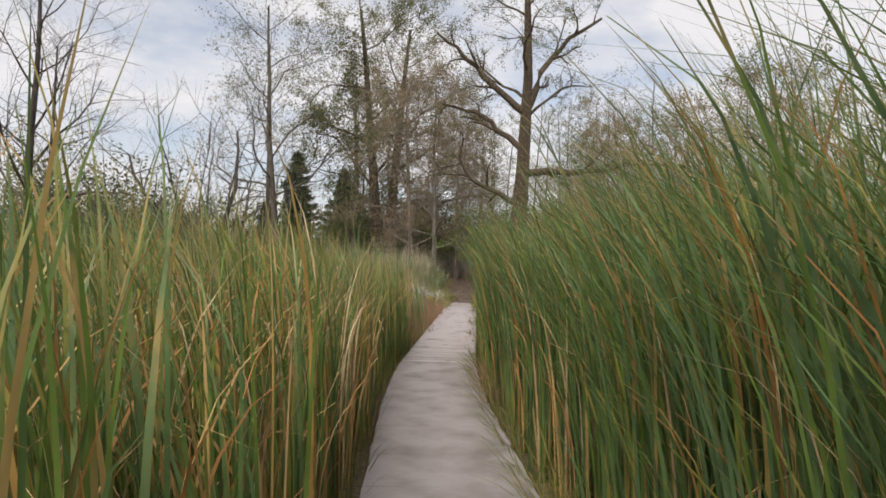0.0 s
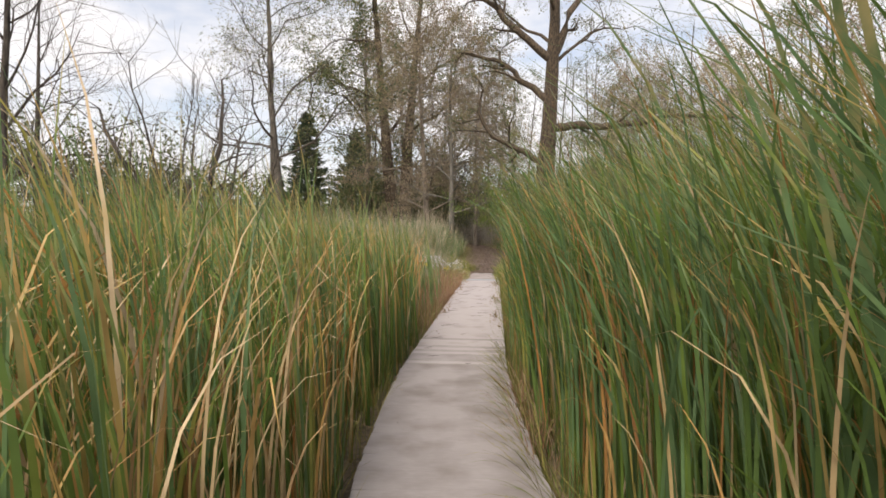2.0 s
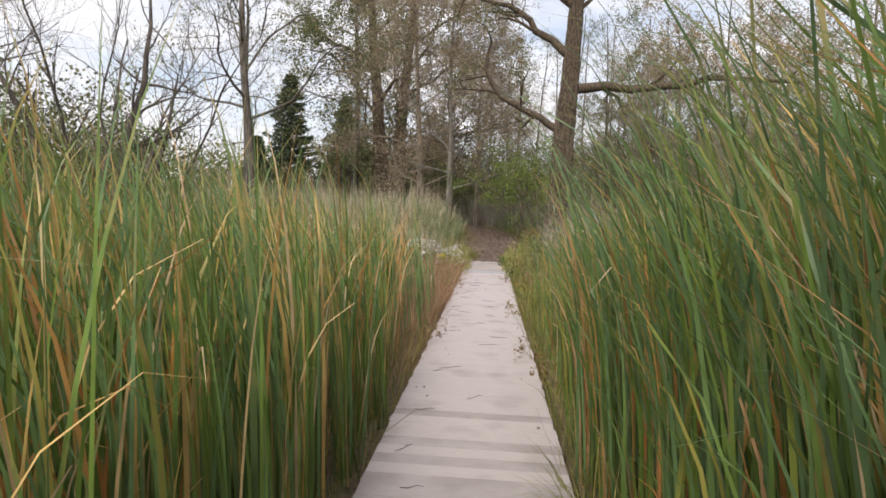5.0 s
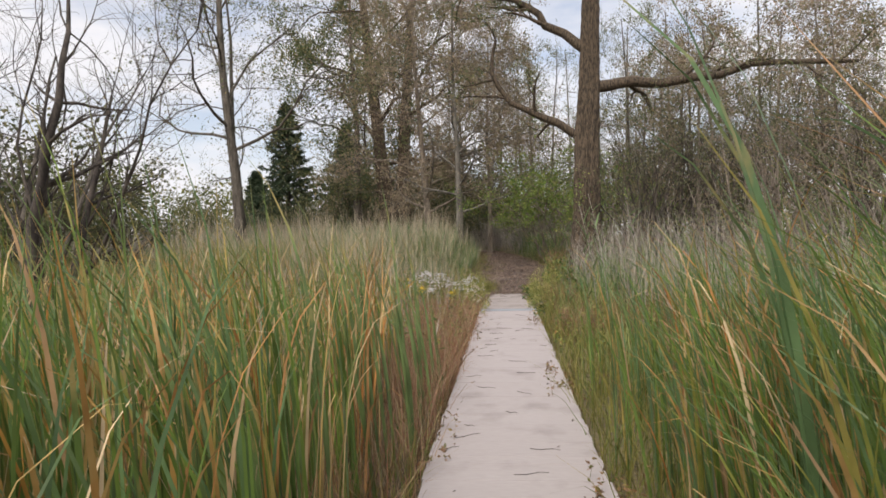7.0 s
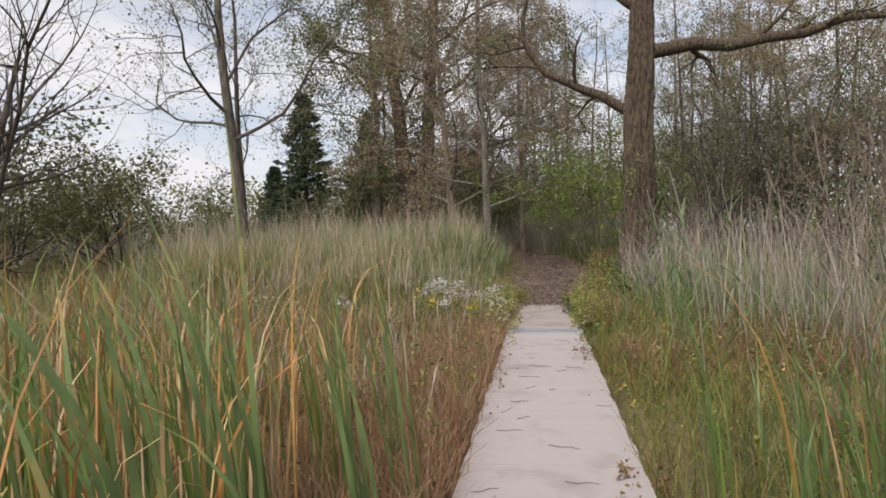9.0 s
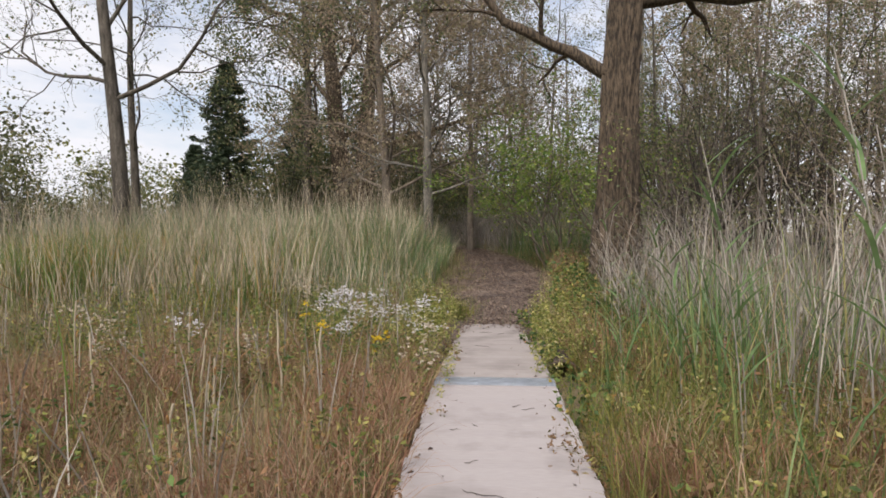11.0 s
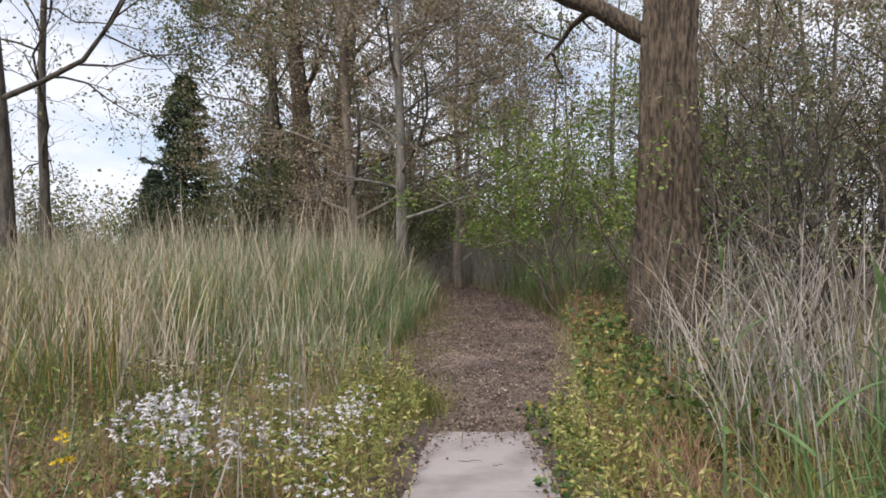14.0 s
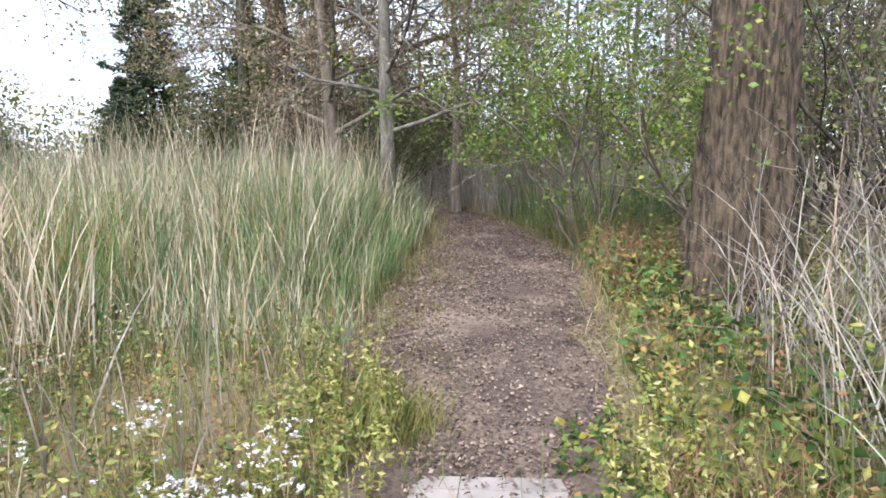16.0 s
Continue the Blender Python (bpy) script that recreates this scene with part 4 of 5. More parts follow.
def tree(name, label, at, height, radius, bark_mat, leaf_mat, leaf_count, leaf_size, crown_from=0.35, kids=7, levels=2, lean=(0, 0), limb=0.4, spread=0.9, droop=0.0, limbs=(), forks=1, category="tree", wander=0.18, sub=6):
    """A trunk with limbs and twigs, and a crown of separate leaves. limbs: extra limbs as (height, points, radius)."""
    z0 = float(ground_z(*at))
    root = thing(name, label, category, at=(at[0], at[1], z0))
    tips, n = [], 9
    for fork in range(forks):
        s = np.linspace(0, 1, n)
        side = np.array(lean) + (rng.normal(0, 0.09, 2) if forks > 1 else 0)
        wob = np.cumsum(rng.normal(0, 0.012, (n, 2)), 0) * height * 0.35
        wob[0] = 0
        wob *= np.clip(s * 2.5, 0, 1)[:, None]
        pts = np.stack([side[0] * s * height + wob[:, 0] + fork * radius * 0.9, side[1] * s * height + wob[:, 1], s * height - 0.1], -1)
        rr = radius * (1 - 0.8 * s ** 0.9) * (1 + 0.25 * np.exp(-s * 22))
        ways = np.gradient(pts, axis=0)
        ways /= np.linalg.norm(ways, axis=1)[:, None]
        part("trunk", mesh_of("trunk", *(ridged(pts, rr) if radius > 0.3 else tube(pts, rr, 12)), bark_mat, True), root)
        for k in range(kids):
            f = crown_from + (1 - crown_from) * (k + rng.uniform(0, 1)) / kids
            i = min(int(f * (n - 1)), n - 2)
            q = pts[i] + (pts[i + 1] - pts[i]) * (f * (n - 1) - i)
            a = k * 2.4 + rng.normal(0, 0.4)
            w = np.array([math.cos(a) * spread, math.sin(a) * spread, 1.05 - 0.55 * spread + 0.25 * f])
            out = []
            grow(out, tips, q, w, height * limb * (1.15 - 0.6 * f) * rng.uniform(0.8, 1.15), max(rr[i] * 0.36, 0.012), levels - 1, droop, sub, 0.8, wander, 0.58)
            part("limb", mesh_of("limb", *joined(out), bark_mat, True), root)
    for line, r in limbs:
        out = []
        line = np.array(line, float)
        line[0, :2] = [np.interp(line[0, 2], pts[:, 2], pts[:, a]) for a in (0, 1)]
        fine = np.stack([np.interp(np.linspace(0, 1, 10), np.linspace(0, 1, len(line)), line[:, k]) for k in range(3)], -1)
        fine[1:-1] += rng.normal(0, 0.05, (8, 3))
        rr = r * np.linspace(1, 0.3, 10)
        out.append(tube(fine, rr, 9))
        ways = np.gradient(fine, axis=0)
        ways /= np.linalg.norm(ways, axis=1)[:, None]
        branch_off(out, tips, list(fine), list(ways), rr, 2.6, 2, droop, 6, 0.9, 0.2, 0.6, 0.2)
        part("limb", mesh_of("limb", *joined(out), bark_mat, True), root)
    if leaf_count and tips:
        tips = np.array(tips)
        p = tips[rng.integers(len(tips), size=leaf_count)] + rng.normal(0, leaf_size * 1.3, (leaf_count, 3))
        v, f = leaves(p, rng.uniform(0.6, 1.3, leaf_count) * leaf_size, 0.7, 0.7)
        part("crown", mesh_of("crown", v, f, leaf_mat), root)
    return root


# the big willow beside the footpath
BIG = (2.45, 24.3)
tree("willow_tree", "large old willow with deeply furrowed brown bark and bare limbs", BIG, 17, 0.44, M_BARK, M_TREELEAF, 14000, 0.07, 0.5, 8, 3, (0.03, 0.0), 0.32, 0.9, 0.02, limbs=[
    ([(-0.3, 0, 4.3), (-0.7, 0.05, 4.8), (-1.5, 0.1, 5.2), (-2.4, 0.2, 5.8), (-2.9, 0.2, 6.7), (-2.6, 0.1, 7.6)], 0.15),
    ([(-0.3, 0.3, 7.0), (-0.9, 0.4, 8.1), (-2.0, 0.5, 9.0), (-3.6, 0.6, 9.4)], 0.17),
    ([(0.3, 0, 5.9), (1.8, 0.2, 6.05), (3.8, 0.4, 6.2), (6.0, 0.5, 6.5), (8.4, 0.4, 6.4)], 0.2),
    ([(-0.2, 0.1, 8.8), (-1.2, 0.2, 10.2), (-2.6, 0.2, 11.6), (-4.0, 0.1, 12.8)], 0.19),
    ([(0.2, 0.1, 8.9), (1.1, 0.2, 10.8), (2.4, 0.3, 12.6), (4.0, 0.3, 13.6)], 0.19)])
# slim trees with a dense brown crown
tree("alder_tree", "slim tree with pale lower trunk and brown withered crown", (-1.85, 29.9), 11.5, 0.16, M_BARK_PALE, M_BROWNLEAF, 28000, 0.07, 0.17, 22, 3, (0.0, 0.0), 0.32, 1.1, 0.03, sub=8)
tree("alder_tree", "twiggy tree with brown withered leaves", (-3.4, 32.0), 12.5, 0.18, M_BARK_TWIG, M_BROWNLEAF, 32000, 0.072, 0.14, 22, 3, (-0.02, 0.0), 0.36, 1.1, 0.03, sub=8)
tree("alder_tree", "smaller twiggy tree with brown withered leaves", (-0.7, 33.5), 10.5, 0.12, M_BARK_TWIG, M_BROWNLEAF, 24000, 0.07, 0.16, 18, 3, (0.0, 0.0), 0.32, 1.1, 0.03, sub=8)
# cottonwood with several stems
tree("cottonwood_tree", "old cottonwood with forked brown trunks and grey-green leaves", (-6.3, 39), 20, 0.46, M_BARK, M_TREELEAF, 42000, 0.12, 0.2, 11, 3, (0.0, 0.0), 0.36, 1.0, 0.01, forks=2)
tree("cottonwood_tree", "leafy grey-green tree behind the twiggy ones", (-8.6, 40), 15, 0.28, M_BARK_GREY, M_TREELEAF, 20000, 0.14, 0.16, 12, 3, (0.0, 0), 0.36, 1.0, 0.01)
# the thin-leaved trees over the meadow
tree("poplar_tree", "tall thin-crowned poplar with a grey trunk", (-10.9, 29.0), 16, 0.26, M_BARK_GREY, M_TREELEAF, 4200, 0.1, 0.27, 15, 3, (-0.03, 0), 0.34, 0.85, wander=0.26, sub=7)
tree("poplar_tree", "slender grey poplar with scattered dark leaves", (-12.55, 32.6), 14, 0.17, M_BARK_GREY, M_TREELEAF, 3000, 0.1, 0.22, 13, 3, (-0.02, 0), 0.3, 0.95, wander=0.26, sub=7)
# bare trees
tree("bare_tree", "leafless tree with a tall branching crown", (-18.7, 20), 15, 0.24, M_BARK_DARK, None, 0, 0, 0.2, 15, 3, (0.0, 0), 0.42, 0.8)
tree("bare_tree", "leafless tree beyond the reeds", (-23.0, 27), 13, 0.2, M_BARK_DARK, None, 0, 0, 0.2, 15, 3, (0.02, 0), 0.42, 0.8)


def bare_willow():
    at = (-8.2, 14.5)
    z0 = float(ground_z(*at))
    root = thing("bare_willow", "leafless sprawling willow with dark arching stems", "tree", at=(*at, z0))
    for k in range(12):
        a = -1.25 + 1.85 * k / 11 + rng.normal(0, 0.06)
        thick = (0.13, 0.06, 0.09, 0.05)[k % 4] * rng.uniform(0.85, 1.15)
        way = np.array([math.sin(a) * 0.95, rng.normal(0, 0.3), math.cos(a)])
        p, pts, ways = np.array([0.2 * math.sin(a), rng.normal(0, 0.15), -0.1]), [], []
        step = rng.uniform(4.8, 7.5) / 9
        for j in range(10):
            pts.append(p.copy())
            ways.append(way / np.linalg.norm(way))
            way = ways[-1] + rng.normal(0, 0.13, 3) + np.array([0, 0, 0.04])
            p = p + ways[-1] * step
        rr = thick * np.linspace(1, 0.22, 10)
        bark_mat = M_BARK_DARK if k % 3 else M_BARK_GREY
        stem = part("stem", mesh_of("stem", *tube(pts, rr, 9), bark_mat, True), root)
        for j in range(2, 10):
            for side in range(1 if j < 4 else 2):
                out, tips = [], []
                turn = ways[j] * 0.8 + rng.normal(0, 0.55, 3) + np.array([0, 0, 0.2])
                grow(out, tips, pts[j], turn, rng.uniform(1.0, 2.4), max(rr[j] * 0.5, 0.014), 1, -0.02, 5, 0.6, 0.18, 0.5)
                part("branch", mesh_of("branch", *joined(out), bark_mat, True), stem)


bare_willow()


def conifer(name, at, height, wide, label):
    z0 = float(ground_z(*at))
    root = thing(name, label, "conifer tree", at=(*at, z0))
    v, f = tube([(0, 0, -0.1), (0, 0, height * 0.5), (0, 0, height)], [0.2, 0.11, 0.02], 8)
    part("trunk", mesh_of("trunk", v, f, M_BARK_DARK, True), root)
    pts, boughs = [], []
    for k in range(170):
        s = (k + rng.uniform(0, 1)) / 170 * 0.95 + 0.03
        r = wide * (1 - s) ** 0.85 * rng.uniform(0.65, 1.15) + 0.1
        a = k * 2.4 + rng.normal(0, 0.3)
        t = np.linspace(0, 1, 5)
        rise = r * (0.28 * s + 0.05) * t - 0.22 * r * (1 - s) * t ** 2 + 0.12 * r * t ** 3
        line = np.stack([np.cos(a) * r * t, np.sin(a) * r * t, s * height + rise], -1)
        boughs.append(tube(line, 0.03 * (1 - 0.8 * t), 3))
        m = int(50 + 75 * r)
        u = rng.uniform(0.15, 1.03, m) ** 0.7
        q = np.stack([np.interp(u, t, line[:, c]) for c in range(3)], -1)
        fan = rng.normal(0, 0.17, m) * r * (1.15 - u) + rng.normal(0, 0.05, m)
        q += np.stack([-np.sin(a) * fan, np.cos(a) * fan, rng.normal(-0.05, 0.06, m)], -1)
        pts.append(q)
    part("boughs", mesh_of("boughs", *joined(boughs), M_BARK_DARK, True), root)
    p = np.concatenate(pts)
    v, f = leaves(p, rng.uniform(0.14, 0.3, len(p)), 0.35, 0.3)
    part("crown", mesh_of("crown", v, f, M_NEEDLE), root)


conifer("spruce_tree", (-14.2, 44), 10.0, 3.1, "dark green spruce with a pointed crown")
conifer("spruce_tree", (-11.0, 47), 9.0, 2.8, "dark spruce half hidden by other trees")
conifer("spruce_tree", (-18.5, 49), 6.2, 2.0, "small dark spruce at the wood's edge")


def bush(name, at, height, wide, leaf_mat, count, size, label, bark_mat, stems=9, low=0.0, group=""):
    """Many stems from one foot, with leaves along their twigs."""
    z0 = float(ground_z(*at))
    root = thing(name, label, "bush", group, (*at, z0))
    tips = []
    for k in range(stems):
        out = []
        a = rng.uniform(0, 6.283)
        r = rng.uniform(0.15, 1) * wide / height
        grow(out, tips, (0.2 * math.cos(a), 0.2 * math.sin(a), -0.05), (r * math.cos(a), r * math.sin(a), 1), height * rng.uniform(0.6, 0.95), 0.035, 2, 0.0, 4 if stems < 10 else 3, 0.75, 0.17, 0.55)
        part("stem", mesh_of("stem", *joined(out), bark_mat, True), root)
    if count:
        tips = np.array(tips)
        tips = tips[tips[:, 2] > low]
        p = tips[rng.integers(len(tips), size=count)] + rng.normal(0, size * 1.6, (count, 3))
        part("foliage", mesh_of("foliage", *leaves(p, rng.uniform(0.6, 1.3, count) * size, 0.5, 0.7), leaf_mat), root)
    return root


bush("maple_bush", (1.75, 28.3), 4.2, 2.0, M_BUSHLEAF, 9000, 0.065, "bright yellow-green young maple bush", M_BARK_TWIG, low=1.5)
bush("maple_bush", (3.0, 26.2), 3.2, 1.5, M_BUSHLEAF, 4500, 0.065, "light green maple saplings beside the willow", M_BARK_TWIG, low=0.9)
bush("maple_bush", (0.9, 33.5), 3.6, 1.6, M_BUSHLEAF, 3500, 0.09, "yellow-green bush where the footpath bends", M_BARK_TWIG)
dark = bush("shrub", (-3.8, 39.5), 3.4, 2.2, M_SHRUBLEAF, 4200, 0.115, "dark green shrub in the shade of the trees", M_BARK_DARK)
bush("shrub", (-9.3, 41), 6.5, 2.6, M_TREELEAF, 9000, 0.13, "large olive-green shrub between the spruce and the cottonwood", M_BARK_DARK, 10)
crooked_tree = bush("thorn_tree", (6.4, 27.4), 7.6, 3.6, M_TREELEAF, 3600, 0.07, "crooked many-stemmed tree with dark limbs and thin grey-green leaves", M_BARK_DARK, 8, group="thorn trees")
leafy_shrub = bush("shrub", (4.6, 24.6), 4.6, 2.0, M_SHRUBLEAF, 1900, 0.055, "tangled dark shrub with sparse green leaves", M_BARK_DARK, 11, group="undergrowth")
twiggy_shrub = bush("shrub", (6.8, 22.5), 5.0, 2.4, M_SHRUBLEAF, 1000, 0.055, "nearly leafless tangled shrub with grey-brown stems", M_BARK_TWIG, 13, group="undergrowth")
bare_shrub = bush("shrub", (5.2, 20.4), 3.0, 1.6, M_SHRUBLEAF, 500, 0.07, "bare grey shrub among the dead stalks", M_BARK_TWIG, 10, group="undergrowth")


def copies(ob, spots):
    for x, y, s in spots:
        copy_thing(ob, pose(x, y, float(ground_z(x, y)), 0, 0, rng.uniform(0, 360)) @ Matrix.Scale(s, 4))


copies(crooked_tree, [(9.4, 29.5, 1.05), (8.6, 25.2, 0.85), (12.3, 26.5, 1.0), (12.8, 31.5, 1.1), (16.0, 27.8, 1.0), (11.6, 21.2, 0.8), (15.2, 21.8, 0.9), (19.0, 21.0, 1.0), (7.6, 34.0, 1.0)])
copies(leafy_shrub, [(7.2, 27.0, 1.1), (10.5, 25.0, 1.2), (6.6, 31, 1.2), (9.0, 33, 1.3), (13.5, 30, 1.4), (12.5, 20.0, 1.1), (16.5, 23.5, 1.4), (18, 16, 1.4), (14, 11, 1.2), (7.5, 38, 1.5), (13, 38, 1.6)])
copies(twiggy_shrub, [(4.9, 27.3, 1.0), (8.6, 24.0, 1.15), (9.2, 20.2, 1.0), (12, 27.5, 1.3), (11.0, 16.0, 1.05), (6.3, 35, 1.2), (16, 34, 1.5), (3.2, 37.2, 1.1), (14.5, 14.5, 1.2), (20, 28, 1.5)])
copies(bare_shrub, [(5.9, 18.2, 1.0), (7.4, 16.4, 1.1), (8.6, 13.4, 1.0), (3.6, 22.4, 0.8)])
copies(dark, [(-4.4, 43.0, 1.2), (-6.6, 47.5, 1.5), (-2.0, 48, 1.4), (-2.6, 44.5, 1.3), (-5.8, 45, 1.6), (-9.0, 46, 1.5), (-0.6, 51, 1.4), (-4.2, 52, 1.9), (9.5, 45, 1.5), (12.5, 42, 1.5), (-19.5, 27.5, 1.6), (-16.5, 30, 1.3), (-23, 26, 1.7), (-1.2, 43, 1.1), (-7.3, 41, 1.0), (2.5, 45, 1.3), (-10.2, 43, 1.0), (-13.2, 41.5, 0.85), (7, 47, 1.5), (-17, 46, 1.0), (-20.5, 43, 1.1), (-23.5, 38.0, 1.35), (-27, 41, 1.3), (-20.5, 35.5, 1.1), (-30, 36, 1.5), (-25, 33, 1.0), (-17.0, 38.5, 0.8)])

# ---- the wood behind ----
sapling = tree("slim_tree", "slim pale-barked tree in the wood behind", (-0.8, 41.5), 12, 0.11, M_BARK_PALE, M_TREELEAF, 2200, 0.075, 0.4, 7, 2, (0.02, 0), 0.25, 0.9)
tagged(sapling, group="wood")
woodtree = tree("wood_tree", "leafy tree in the wood behind", (16, 50), 14, 0.2, M_BARK_GREY, M_TREELEAF, 7000, 0.13, 0.15, 10, 2, (0, 0), 0.4, 1.0)
tagged(woodtree, group="wood")
bareone = tree("slim_tree", "slim grey tree almost without leaves", (4.2, 36.5), 12, 0.1, M_BARK_GREY, M_TREELEAF, 800, 0.065, 0.25, 9, 2, (0.03, 0.02), 0.3, 0.9)
tagged(bareone, group="wood")
copies(sapling, [(6.6, 46, 1.1), (4.8, 51, 1.2), (1.8, 52, 1.2), (-0.3, 48, 1.1), (9, 48, 1.1), (-2.5, 43, 1.0), (0.6, 44, 0.9), (2.0, 42.5, 0.95), (-3.6, 47, 1.0), (7.6, 43, 1.1), (1.2, 39.5, 0.85), (9.8, 40.5, 1.1)])
copies(bareone, [(6.0, 33.5, 0.9), (11.5, 34.0, 1.05), (15.5, 29.5, 1.0), (2.4, 38, 0.9), (9.5, 36.5, 1.0)])
copies(woodtree, [(-7.5, 50, 0.9), (22, 40, 1.1), (27, 22, 1.1), (-13, 58, 0.7), (28, 8, 1.1), (10.5, 52, 0.9)])
brownwood = tree("wood_tree", "bushy tree with brown and olive withered leaves", (9.3, 38.5), 10.5, 0.14, M_BARK_TWIG, M_BROWNLEAF, 6500, 0.1, 0.12, 14, 2, (0.02, 0), 0.36, 1.05, 0.02, sub=8)
tagged(brownwood, group="wood")
copies(brownwood, [(9.6, 34, 1.0), (13.2, 31.5, 0.95), (16, 27, 1.0), (9.2, 42, 1.1), (18.5, 34, 1.15), (14.5, 21.5, 0.8), (19, 17.5, 0.95), (14, 38, 1.1), (7.4, 29.2, 0.7), (11, 26, 0.75), (13, 47, 1.15), (19, 43, 1.2), (24, 35, 1.2), (24, 27, 1.1), (11, 56, 1.1)])


def hedge():
    """A far row of trees and bushes that closes the view over the meadow."""
    spots = []
    for k in range(230):
        a = radians(rng.uniform(-95, 72))
        r = rng.uniform(75, 115)
        spots.append((-math.sin(a) * r, 10 + math.cos(a) * r, rng.uniform(0.7, 1.15)))
    pts, sizes = [], []
    for x, y, s in spots:
        h = s * (9 + 4 * math.sin(x * 0.11) + rng.uniform(-1, 1.5))
        for _ in range(5):
            c = np.array([x + rng.normal(0, 2.6), y + rng.normal(0, 2.0), h * rng.uniform(0.15, 0.85)])
            pts.append(c + rng.normal(0, 1, (75, 3)) * np.array([1.3, 1.3, 1.1]) * s)
    p = np.concatenate(pts)
    p = p[p[:, 2] > 0.9]
    stuff("far_tree_line", leaves(p, rng.uniform(0.25, 0.55, len(p)), 0.6, 0.8), M_FARLEAF, "far line of yellow-green trees beyond the meadow", "far trees")


hedge()

# ---- flowers ----


def flower_plant(name, at, height, spread, mat, heads, size, label, category, group, leaf_mat=M_HERB):
    z0 = float(ground_z(*at))
    root = thing(name, label, category, group, (*at, z0))
    n = max(6, heads // 9)
    way = rng.uniform(0, 6.283, n)
    tilt = np.abs(rng.normal(0, spread / height * 0.8, n))
    h = height * rng.uniform(0.75, 1.05, n)
    v, f = blades(np.column_stack([rng.normal(0, 0.05, n), rng.normal(0, 0.05, n), np.zeros(n)]), h, np.full(n, 0.005), way, tilt, np.zeros(n) + 0.05, 1.5, 3, 1.0)
    pick = rng.integers(n, size=n * 14)
    s = rng.uniform(0.2, 0.95, len(pick))
    at_leaf = np.stack([np.cos(way[pick]) * np.sin(tilt[pick]) * s * h[pick], np.sin(way[pick]) * np.sin(tilt[pick]) * s * h[pick], np.cos(tilt[pick]) * s * h[pick]], -1) + rng.normal(0, 0.02, (len(pick), 3))
    lv, lf = leaves(at_leaf, rng.uniform(0.04, 0.08, len(pick)), 0.4, 0.3)
    part("greenery", mesh_of("greenery", np.concatenate([v, lv]), [f, lf + len(v)], leaf_mat), root)
    pick = rng.integers(n, size=heads)
    top = np.stack([np.cos(way[pick]) * np.sin(tilt[pick]) * h[pick], np.sin(way[pick]) * np.sin(tilt[pick]) * h[pick], np.cos(tilt[pick]) * h[pick]], -1)
    top += rng.normal(0, 1, (heads, 3)) * np.array([1, 1, 0.5]) * min(0.07, spread * 0.4)
    petals = np.repeat(top, 7, 0) + rng.normal(0, size * 0.18, (heads * 7, 3))
    bloom = part("bloom", mesh_of("bloom", *leaves(petals, rng.uniform(0.7, 1.2, len(petals)) * size, 0.35, 0.55), mat), root)
    tagged(bloom, kind="stuff")
    return root


ASTERS = [(-1.95, 19.4, 0.85, 0.26, 80), (-1.6, 19.1, 0.82, 0.22, 70), (-2.2, 19.5, 0.8, 0.22, 50), (-1.75, 18.7, 0.66, 0.16, 40), (-3.6, 18.6, 0.7, 0.3, 40)]
for x, y, h, s, c in ASTERS:
    flower_plant("aster_plant", (x, y), h, s * 0.8, M_WHITE, c, 0.024, "white aster in full bloom in the meadow", "flower", "asters")
for x, y in [(-1.15, 19.8), (-0.95, 20.2), (-1.3, 20.5), (-0.85, 19.5), (-1.55, 20.3), (-1.1, 20.9), (-1.75, 20.9), (-0.75, 18.9), (-1.45, 19.8), (-2.3, 20.6)]:
    flower_plant("fleabane_plant", (x, y), rng.uniform(0.55, 0.8), 0.28, M_WHITE, 34, 0.02, "loose sprays of small white flowers", "flower", "sprays of white flowers", M_HERB_LIGHT)
for x, y in [(-0.68, 18.0), (-0.72, 17.4), (-4.4, 18.4), (-4.0, 17.6), (-2.7, 18.2), (-3.0, 21.5), (-5.2, 19.0), (-2.9, 23.0), (-3.6, 22.6)]:
    flower_plant("faded_flower_plant", (x, y), rng.uniform(0.5, 0.75), 0.22, M_CREAM, 28, 0.025, "faded cream seed heads on leafy stems", "flower", "faded flowers")
for x, y, h in [(-1.9, 18.3, 0.62), (-1.2, 18.1, 0.6), (-1.25, 17.95, 0.55), (-2.3, 19.0, 0.75)]:
    flower_plant("goldenrod_plant", (x, y), h, 0.05, M_YELLOW, 16, 0.026, "small clump of bright yellow goldenrod flowers", "flower", "yellow flowers")
for x, y in [(1.75, 30.8), (1.5, 31.2), (2.1, 30.4)]:
    flower_plant("aster_plant", (x, y), 0.9, 0.3, M_WHITE, 30, 0.03, "pale aster beside the footpath", "flower", "asters")

# ---- reed plants at the edge ----


